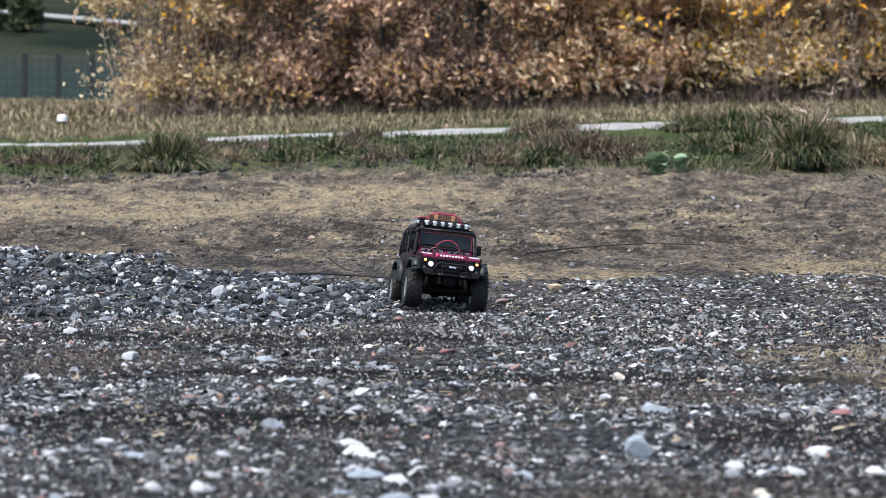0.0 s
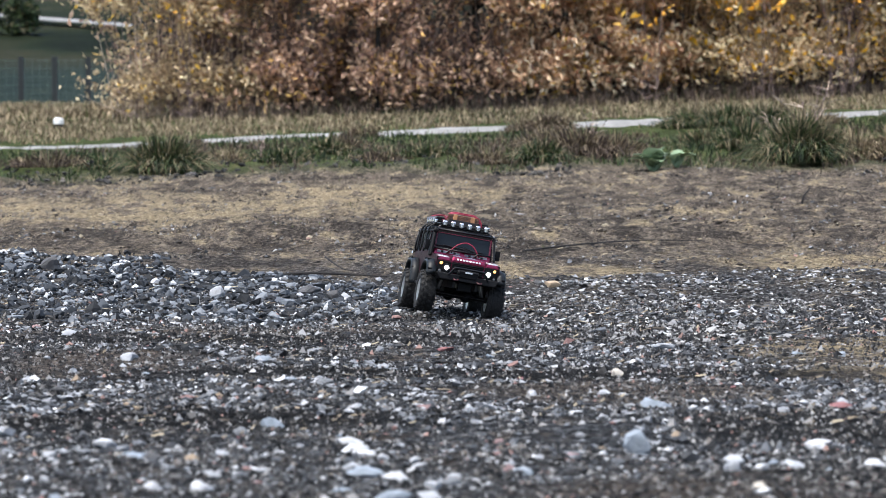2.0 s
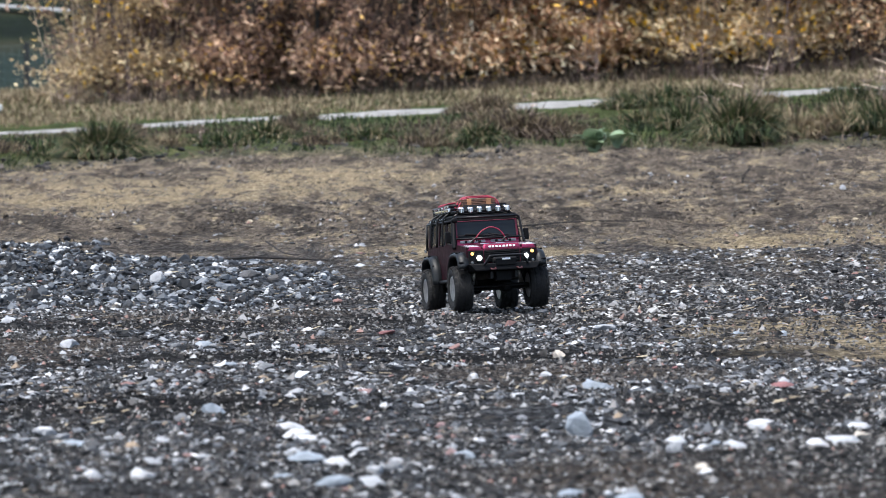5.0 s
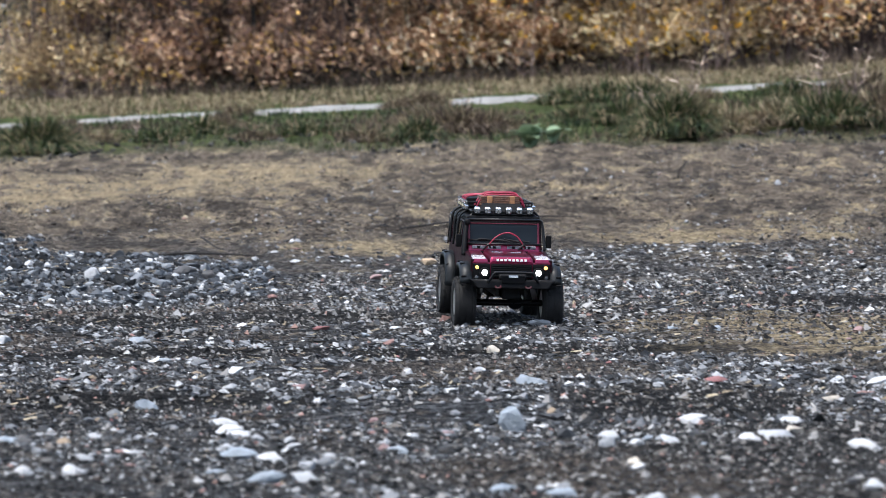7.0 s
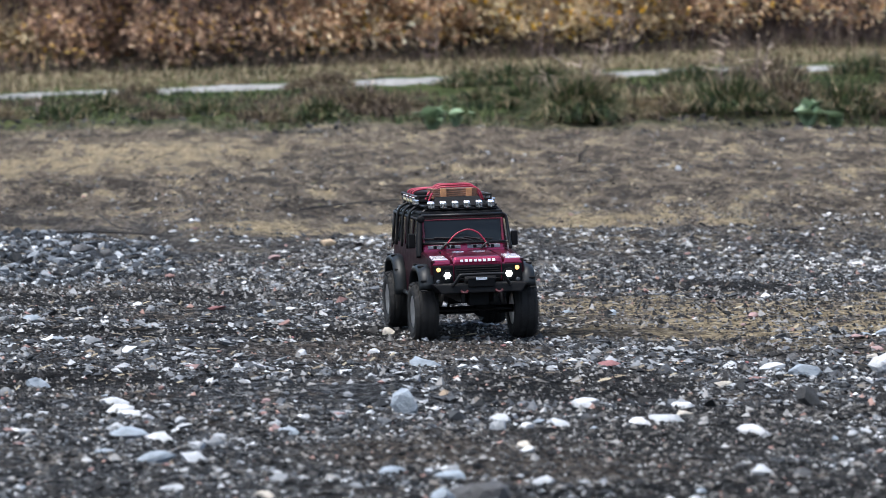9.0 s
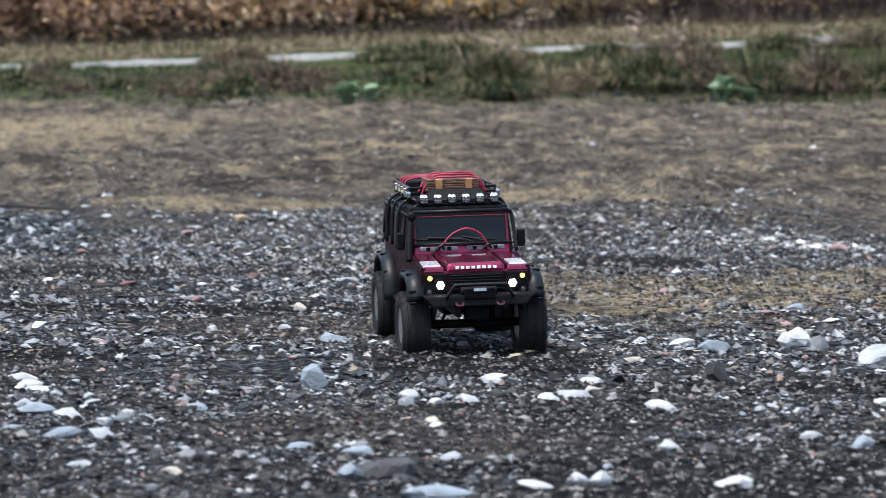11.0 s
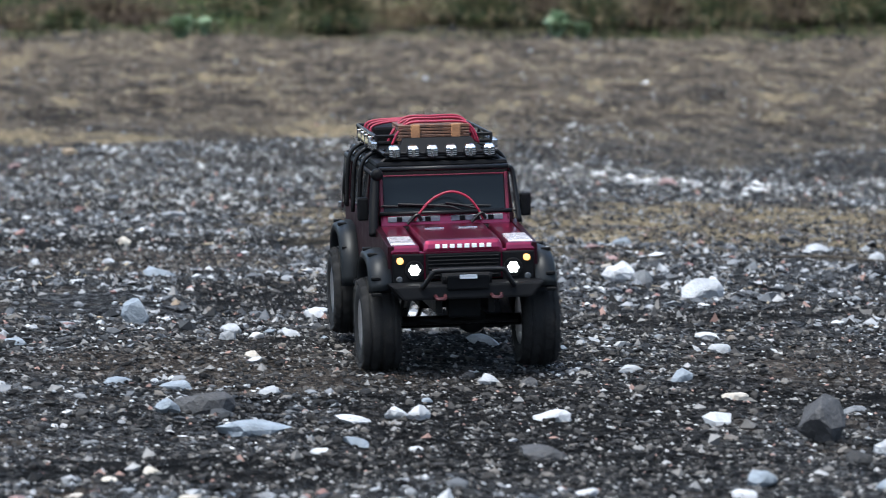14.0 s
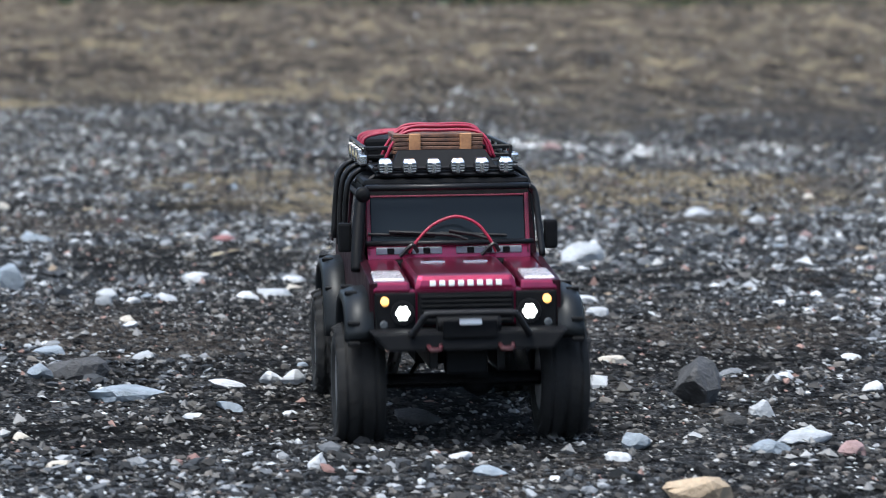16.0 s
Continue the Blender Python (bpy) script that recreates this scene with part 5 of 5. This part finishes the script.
        for y in (0.03, 0.1, 0.168):
            part("roof_light", hexa([(s * 0.0785, y, 0.2440), (s * 0.0855, y, 0.2375), (s * 0.0855, y + 0.05, 0.2375), (s * 0.0785, y + 0.05, 0.2440)], [(s * 0.0795, y, 0.2485), (s * 0.0872, y, 0.2395), (s * 0.0872, y + 0.05, 0.2395), (s * 0.0795, y + 0.05, 0.2485)], 0.0008), SKY_GLASS, car, "glossy window strip in the roof edge")
    part("cage_bar", tube([(-0.0815, -0.074, 0.2395), (0.0815, -0.074, 0.2395)], 0.0034, 8), BAR, car, smooth=True)
    part("cage_bar", tube([(-0.0895, 0.232, 0.236), (0.0895, 0.232, 0.236)], 0.003, 8), BAR, car, smooth=True)
    # snorkel
    sn = part("snorkel", tube(curved([(-0.0945, -0.105, 0.160), (-0.0935, -0.098, 0.178), (-0.0905, -0.086, 0.205), (-0.0875, -0.076, 0.228)]), 0.006, 10), PLASTIC, car, smooth=True)
    part("snorkel_head", lathe(((-0.085, 0.004), (-0.083, 0.0075), (-0.073, 0.0078), (-0.069, 0.005)), "y", 16, None, (-0.0855, 0, 0.2335)), PLASTIC, sn, smooth=True)
    # mirrors
    for s in (-1, 1):
        mi = part("mirror", box(s * 0.1035 - 0.0068, s * 0.1035 + 0.0068, -0.076, -0.066, 0.176, 0.205, 0.0025), PLASTIC, car)
        part("mirror_arm", tube([(s * 0.088, -0.07, 0.183), (s * 0.101, -0.071, 0.187)], 0.0022, 6), BAR, mi)
    # bumper, bull bar, winch
    bum = part("front_bumper", hexa([(-0.078, -0.262, 0.0985), (0.078, -0.262, 0.0985), (0.084, -0.226, 0.0985), (-0.084, -0.226, 0.0985)], [(-0.094, -0.258, 0.1165), (0.094, -0.258, 0.1165), (0.094, -0.226, 0.1165), (-0.094, -0.226, 0.1165)], 0.003), PLASTIC, car)
    part("bull_bar", tube(curved([(-0.056, -0.262, 0.113), (-0.049, -0.266, 0.1235), (-0.043, -0.268, 0.1325), (-0.034, -0.268, 0.1345), (0.034, -0.268, 0.1345), (0.043, -0.268, 0.1325), (0.049, -0.266, 0.1235), (0.056, -0.262, 0.113)]), 0.0032, 8), BAR, bum, smooth=True)
    part("winch", lathe(((-0.03, 0.008), (-0.027, 0.0095), (0.027, 0.0095), (0.03, 0.008)), "x", 16, None, (0, -0.247, 0.122)), PLASTIC, bum)
    part("fairlead", box(-0.026, 0.026, -0.2635, -0.259, 0.110, 0.1275, 0.002), PLASTIC, bum)
    part("winch_plate", box(-0.0105, 0.0105, -0.266, -0.2632, 0.1235, 0.1285, 0.0006), WHITE, bum, "small white plate on the winch")
    for s in (-1, 1):
        part("tow_hook", tube(curved([(s * 0.034 - 0.006, -0.262, 0.104), (s * 0.034 - 0.004, -0.269, 0.101), (s * 0.034 + 0.004, -0.269, 0.101), (s * 0.034 + 0.006, -0.262, 0.104)]), 0.0022, 6), DARK_RED, bum, "red tow shackle")
    part("rear_bumper", box(-0.088, 0.088, 0.236, 0.256, 0.092, 0.11, 0.003), PLASTIC, car)
    for s in (-1, 1):
        part("tail_lamp", lathe(((0.238, 0.005), (0.243, 0.005), (0.244, 0.004)), "y", 12, None, (s * 0.08, 0, 0.15)), RED_LENS, car)
        part("rear_hook", lathe(((-0.004, 0.004), (0.004, 0.004)), "z", 10, None, (s * 0.098, 0.232, 0.165)), CHROME, car)
        part("rock_slider", tube([(s * 0.096, -0.085, 0.079), (s * 0.096, 0.085, 0.079)], 0.0045, 8), BAR, car)
        # flares: an arched shell outside each wheel opening
        for yc in (-0.162, 0.162):
            bm, prev = bmesh.new(), None
            # straight runs with blunt corners, from the middle of the car outwards
            line = curved([(0.084, -0.002), (0.077, 0.036), (0.062, 0.058), (0.04, 0.0725), (0.0, 0.076), (-0.04, 0.0725), (-0.06, 0.058), (-0.07, 0.034)] + ([(-0.0745, 0.002)] if yc > 0 else []), 3)
            for p in line:
                c, d = -p[0] if yc > 0 else p[0], p[1]
                ring = [bm.verts.new((s * x, yc + r * c, 0.075 + r * d)) for x, r in ((0.088, 1.0), (0.104, 0.985), (0.1125, 0.945), (0.1155, 0.86), (0.112, 0.83), (0.088, 0.83))]
                if prev:
                    for k in range(6):
                        bm.faces.new((prev[k], prev[(k + 1) % 6], ring[(k + 1) % 6], ring[k]))
                else:
                    bm.faces.new(ring)
                prev = ring
            bm.faces.new(prev[::-1])
            fl = part("fender_flare", bm, GREY_PLASTIC, car, "dusty black plastic fender flare", True)
            for dy, dz in ((-0.066, 0.028), (-0.062, 0.047), (-0.03, 0.0725), (0.02, 0.0735), (0.064, 0.047)):
                k = -1 if yc > 0 else 1
                part("flare_slot", box(s * 0.107 - 0.006, s * 0.107 + 0.006, yc + k * dy - 0.004, yc + k * dy + 0.004, 0.075 + dz - 0.0022, 0.075 + dz + 0.0022, 0.001, 1), PLASTIC, fl)


build_body()


def build_rack():
    tray = part("roof_rack", box(-0.070, 0.070, -0.052, 0.215, 0.2515, 0.2545, 0.001), PLASTIC, car, "black tubular roof rack")
    for z, k in ((0.257, 0.072), (0.2655, 0.074), (0.274, 0.075)):
        y0 = -0.052 if z < 0.26 else 0.015
        part("rack_rail", tube([(-k, y0, z), (-k, 0.215, z), (k, 0.215, z), (k, y0, z), (-k, y0, z)], 0.0022, 6), BAR, tray)
    for s in (-1, 1):
        for y in (0.015, 0.065, 0.115, 0.165, 0.215):
            part("rack_post", tube([(s * 0.072, y, 0.252), (s * 0.075, y, 0.274)], 0.002, 6), BAR, tray)
        for y in (-0.045, 0.08, 0.205):
            part("rack_foot", tube([(s * 0.07, y, 0.25), (s * 0.083, y, 0.240)], 0.0026, 6), BAR, tray)
    # sloping wind deflector behind the lamps
    part("deflector", hexa([(-0.054, -0.040, 0.256), (0.054, -0.040, 0.256), (0.054, -0.012, 0.256), (-0.054, -0.012, 0.256)], [(-0.044, -0.018, 0.2735), (0.044, -0.018, 0.2735), (0.044, -0.012, 0.2735), (-0.044, -0.012, 0.2735)], 0.001), PLASTIC, tray)
    part("lamp_bar", tube([(-0.070, -0.050, 0.2505), (0.070, -0.050, 0.2505)], 0.0026, 8), BAR, tray)
    for i in range(6):
        x = -0.0605 + 0.0242 * i
        lamp = part("roof_lamp", lathe(((-0.058, 0.0078), (-0.0525, 0.0082), (-0.045, 0.0072), (-0.041, 0.003)), "y", 18, None, (x, 0, 0.2590)), BAR, tray, "round spot lamp with a bright ribbed lens", True)
        part("lens", lathe(((-0.0598, 0.003), (-0.0588, 0.0074), (-0.0575, 0.0077)), "y", 18, None, (x, 0, 0.2590)), CLEAR, lamp)
        part("reflector", box(x - 0.0022, x + 0.0022, -0.0612, -0.0588, 0.2525, 0.2630, 0.0006, 1), CHROME, lamp, "bright reflector behind the glass")
        for zz in (0.2548, 0.2574, 0.2600):
            part("lens_rib", box(x - 0.0062, x + 0.0062, -0.0606, -0.0592, zz - 0.0005, zz + 0.0005), ALLOY, lamp)
        part("lamp_cap", hexa([(x - 0.0070, -0.0610, 0.2625), (x + 0.0070, -0.0610, 0.2625), (x + 0.0070, -0.048, 0.2645), (x - 0.0070, -0.048, 0.2645)], [(x - 0.0048, -0.0585, 0.2668), (x + 0.0048, -0.0585, 0.2668), (x + 0.0048, -0.049, 0.2676), (x - 0.0048, -0.049, 0.2676)], 0.0012), CHROME, lamp, "bright metal lamp cap")
        part("lamp_bracket", box(x - 0.003, x + 0.003, -0.053, -0.047, 0.249, 0.254, 0.0008, 1), BAR, lamp)
    # cargo: the wooden crate is strapped down, so it belongs to the car
    crate = part("crate", box(-0.047, 0.043, 0.000, 0.060, 0.2560, 0.2675, 0.001), WOOD, tray, "small amber wooden crate")
    for k in range(5):
        z = 0.2685 + 0.0042 * k
        part("plank", box(-0.048, 0.044, -0.0025, 0.062, z, z + 0.0036, 0.0006, 1), WOOD, crate)
    for x in (-0.026, 0.026):
        part("batten", box(x - 0.006, x + 0.006, -0.0065, -0.0022, 0.260, 0.2895, 0.0008, 1), LIGHT_WOOD, crate, "light wooden batten")
    for dy, dz, x0, x1 in ((-0.001, 0.0, -0.046, 0.047), (0.012, 0.0035, -0.044, 0.045), (0.028, 0.002, -0.048, 0.044), (0.044, 0.004, -0.046, 0.048)):
        part("strap", tube(curved([(x0 - 0.010, dy, 0.264), (x0 - 0.002, dy, 0.280), (x0 + 0.014, dy + 0.002, 0.2915 + dz), (0.0, dy, 0.2925 + dz), (x1 - 0.012, dy + 0.003, 0.2915 + dz), (x1 + 0.001, dy, 0.283), (x1 + 0.009, dy, 0.264)]), 0.0017, 6), RED, crate, "red cord tied over the crate", True)
    part("case", box(-0.068, 0.03, 0.10, 0.19, 0.2560, 0.279, 0.003), PLASTIC, tray, "black equipment case")
    for k in range(3):
        part("strap", tube(curved([(-0.070, 0.105 + 0.03 * k, 0.264), (-0.066, 0.108 + 0.03 * k, 0.281), (-0.02, 0.115 + 0.02 * k, 0.2855), (0.033, 0.11 + 0.03 * k, 0.280)]), 0.0018, 6), RED, tray, "red cord over the case", True)
    for s in (-1, 1):
        part("tool_handle", tube([(s * 0.078, 0.03, 0.262), (s * 0.078, 0.17, 0.263)], 0.0032, 8), BRASS, tray, "brass-coloured tool clipped to the rack")
        part("tool_head", box(s * 0.078 - 0.004, s * 0.078 + 0.004, 0.005, 0.035, 0.257, 0.268, 0.002), CHROME, tray)
        for k in range(4):
            part("clip", box(s * 0.0785 - 0.003, s * 0.0785 + 0.003, 0.045 + 0.04 * k, 0.05 + 0.04 * k, 0.256, 0.272, 0.001, 1), CHROME, tray)


build_rack()


def build_chassis():
    for s in (-1, 1):
        part("chassis_rail", box(s * 0.032 - 0.004, s * 0.032 + 0.004, -0.235, 0.235, 0.078, 0.096, 0.001), BAR, car)
        for y in (-0.162, 0.162):
            part("shock_absorber", tube([(s * 0.066, y + 0.012, 0.062), (s * 0.05, y + 0.016, 0.125)], 0.0062, 10), ALLOY, car, "alloy shock absorber", True)
            part("trailing_link", tube([(s * 0.055, y, 0.05), (s * 0.03, y - math.copysign(0.09, y), 0.066)], 0.003, 6), BAR, car)
    part("skid_plate", box(-0.036, 0.036, -0.09, 0.09, 0.064, 0.08, 0.004), PLASTIC, car)
    part("inner_floor", box(-0.082, 0.082, -0.215, 0.232, 0.096, 0.112, 0.003), PLASTIC, car)
    part("engine_bay", box(-0.06, 0.06, -0.210, -0.085, 0.110, 0.150, 0.003), PLASTIC, car)
    part("cabin_floor", box(-0.083, 0.083, -0.09, 0.232, 0.110, 0.168, 0.003), PLASTIC, car)
    for y in (-0.162, 0.162):
        ax = part("axle", tube([(-0.085, y, 0.058), (0.085, y, 0.058)], 0.0075, 12), BAR, car, smooth=True)
        part("diff_housing", lathe(((-0.02, 0.008), (-0.013, 0.0165), (0.006, 0.018), (0.016, 0.012)), "y", 16, None, (0.018, y, 0.060)), PLASTIC, ax, smooth=True)
        part("tie_rod", tube([(-0.075, y - 0.022, 0.060), (0.075, y - 0.022, 0.060)], 0.0025, 6), BAR, ax)
    part("front_skid", box(-0.02, 0.02, -0.232, -0.205, 0.072, 0.098, 0.003), PLASTIC, car)


build_chassis()


def build_wheel(name):
    hub = new(name)
    hub.parent = car
    ro, w = 0.0548, 0.0235
    tyre = part("tyre", lathe(((-w * 0.8, 0.030), (-w * 0.98, 0.036), (-w, 0.045), (-w * 0.9, 0.0525), (-w * 0.62, ro), (0, ro + 0.0004), (w * 0.62, ro), (w * 0.9, 0.0525), (w, 0.045), (w * 0.98, 0.036), (w * 0.8, 0.030)), "x", 48), RUBBER, hub, "dusty chunky off-road tyre", True)
    lug = box(-0.0053, 0.0053, -0.0042, 0.0042, -0.003, 0.0036, 0.0008, 1)
    me = bpy.data.meshes.new("lug")
    lug.to_mesh(me)
    lug.free()
    me.materials.append(RUBBER)
    n = 20
    for row, (x, tilt, lift, off) in enumerate(((-0.0185, -14, -0.0022, 0.0), (-0.0068, 22, 0.0, 0.5), (0.0068, -22, 0.0, 0.0), (0.0185, 14, -0.0022, 0.5))):
        for k in range(n):
            ob = new("lug", me)
            ob.parent = tyre
            ob.matrix_basis = pose(0, 0, 0, 360 * (k + off) / n) @ pose(x, 0, ro + lift, 0, 26 * (x > 0.01) - 26 * (x < -0.01), tilt)
    rim = part("rim", lathe(((-0.019, 0.027), (-0.0205, 0.0315), (-0.0185, 0.032), (0.0185, 0.032), (0.0205, 0.0315), (0.019, 0.027), (0.012, 0.0255), (-0.012, 0.0255)), "x", 32), ALLOY, hub, "dull alloy beadlock rim", True)
    disc = lathe(((-0.011, 0.026), (-0.013, 0.010), (0.013, 0.010), (0.011, 0.026)), "x", 24)
    part("rim_disc", disc, PLASTIC, rim)
    part("hub_cap", lathe(((-0.019, 0.006), (-0.0185, 0.0085), (0.0185, 0.0085), (0.019, 0.006)), "x", 12), ALLOY, rim)
    for k in range(6):
        a = math.pi / 3 * k
        part("spoke", box(-0.0145, 0.0145, -0.0035, 0.0035, 0.009, 0.026, 0.001, 1, None, Matrix.Rotation(a, 4, "X")), ALLOY, rim)
    return hub


FRONT = [build_wheel("front_wheel") for _ in range(2)]
REAR = [build_wheel("rear_wheel") for _ in range(2)]
WHEELS = list(zip(FRONT + REAR, ((-0.0985, -0.162), (0.0985, -0.162), (-0.0985, 0.162), (0.0985, 0.162))))

# seconds, place, turn, pitch, roll
CAR_ROWS = (
    (0.0, -0.050, 8.855, -0.011, 8.61, -3.55, 6.15),
    (0.5, -0.036, 8.755, -0.015, 8.22, -4.12, 4.36),
    (1.0, -0.028, 8.658, -0.014, 7.99, -4.71, 4.12),
    (1.5, -0.017, 8.561, -0.010, 8.85, -4.46, 4.79),
    (2.0, -0.008, 8.460, -0.006, 8.51, -1.53, 10.46),
    (2.5, 0.022, 8.349, -0.011, 9.77, -0.48, 8.22),
    (3.0, 0.065, 8.228, -0.016, 9.32, -2.82, 6.56),
    (3.5, 0.116, 8.093, -0.011, 10.00, -4.83, 0.19),
    (4.0, 0.158, 7.941, -0.005, 11.36, -4.71, -3.69),
    (6.5, 0.359, 6.972, 0.025, 8.06, -3.16, 2.10),
    (7.0, 0.392, 6.762, 0.022, 3.46, 2.02, 2.02),
    (7.5, 0.420, 6.543, 0.012, 3.97, -2.15, 0.77),
    (8.0, 0.438, 6.319, 0.020, 4.66, -2.90, -0.31),
    (8.5, 0.453, 6.093, 0.024, 5.86, -0.69, -1.31),
    (11.0, 0.556, 5.036, 0.023, 2.60, 2.22, -1.77),
    (11.5, 0.570, 4.814, 0.023, 3.41, -3.29, -0.16),
    (12.0, 0.580, 4.588, 0.023, 3.49, 0.37, -1.00),
    (12.5, 0.596, 4.364, 0.028, 2.17, -1.06, -3.21),
    (13.0, 0.605, 4.147, 0.033, 2.34, -5.85, -2.04),
    (13.5, 0.617, 3.935, 0.043, 1.74, -4.93, -2.29),
    (14.0, 0.623, 3.728, 0.052, -0.81, 2.13, -1.73),
    (14.5, 0.630, 3.516, 0.041, -0.73, -1.96, -0.66),
    (15.0, 0.632, 3.324, 0.034, 0.55, 1.38, -2.13),
    (15.5, 0.643, 3.141, 0.031, -3.83, -4.55, -1.06),
    (16.0, 0.636, 2.960, 0.032, -5.21, -0.08, -1.02),
)


def motions():
    rows = [(t, pose(x, y, z) @ pose(0, 0, 0, 0, 0, yaw) @ pose(0, 0, 0, pitch) @ pose(0, 0, 0, 0, roll)) for t, x, y, z, yaw, pitch, roll in CAR_ROWS]
    walk(car, rows)
    ts = [r[0] for r in CAR_ROWS]
    px, py = [r[1] for r in CAR_ROWS], [r[2] for r in CAR_ROWS]
    steps = [0.1 * i for i in range(161)]
    gone, spins = 0.0, []
    for a, b in zip([0.0] + steps, steps):
        gone += math.hypot(np.interp(b, ts, px) - np.interp(a, ts, px), np.interp(b, ts, py) - np.interp(a, ts, py))
        spins.append((b, math.degrees(gone / 0.058)))
    for wheel, (x, y) in WHEELS:
        walk(wheel, [(t, pose(x, y, 0.058, s % 360)) for t, s in spins])


motions()
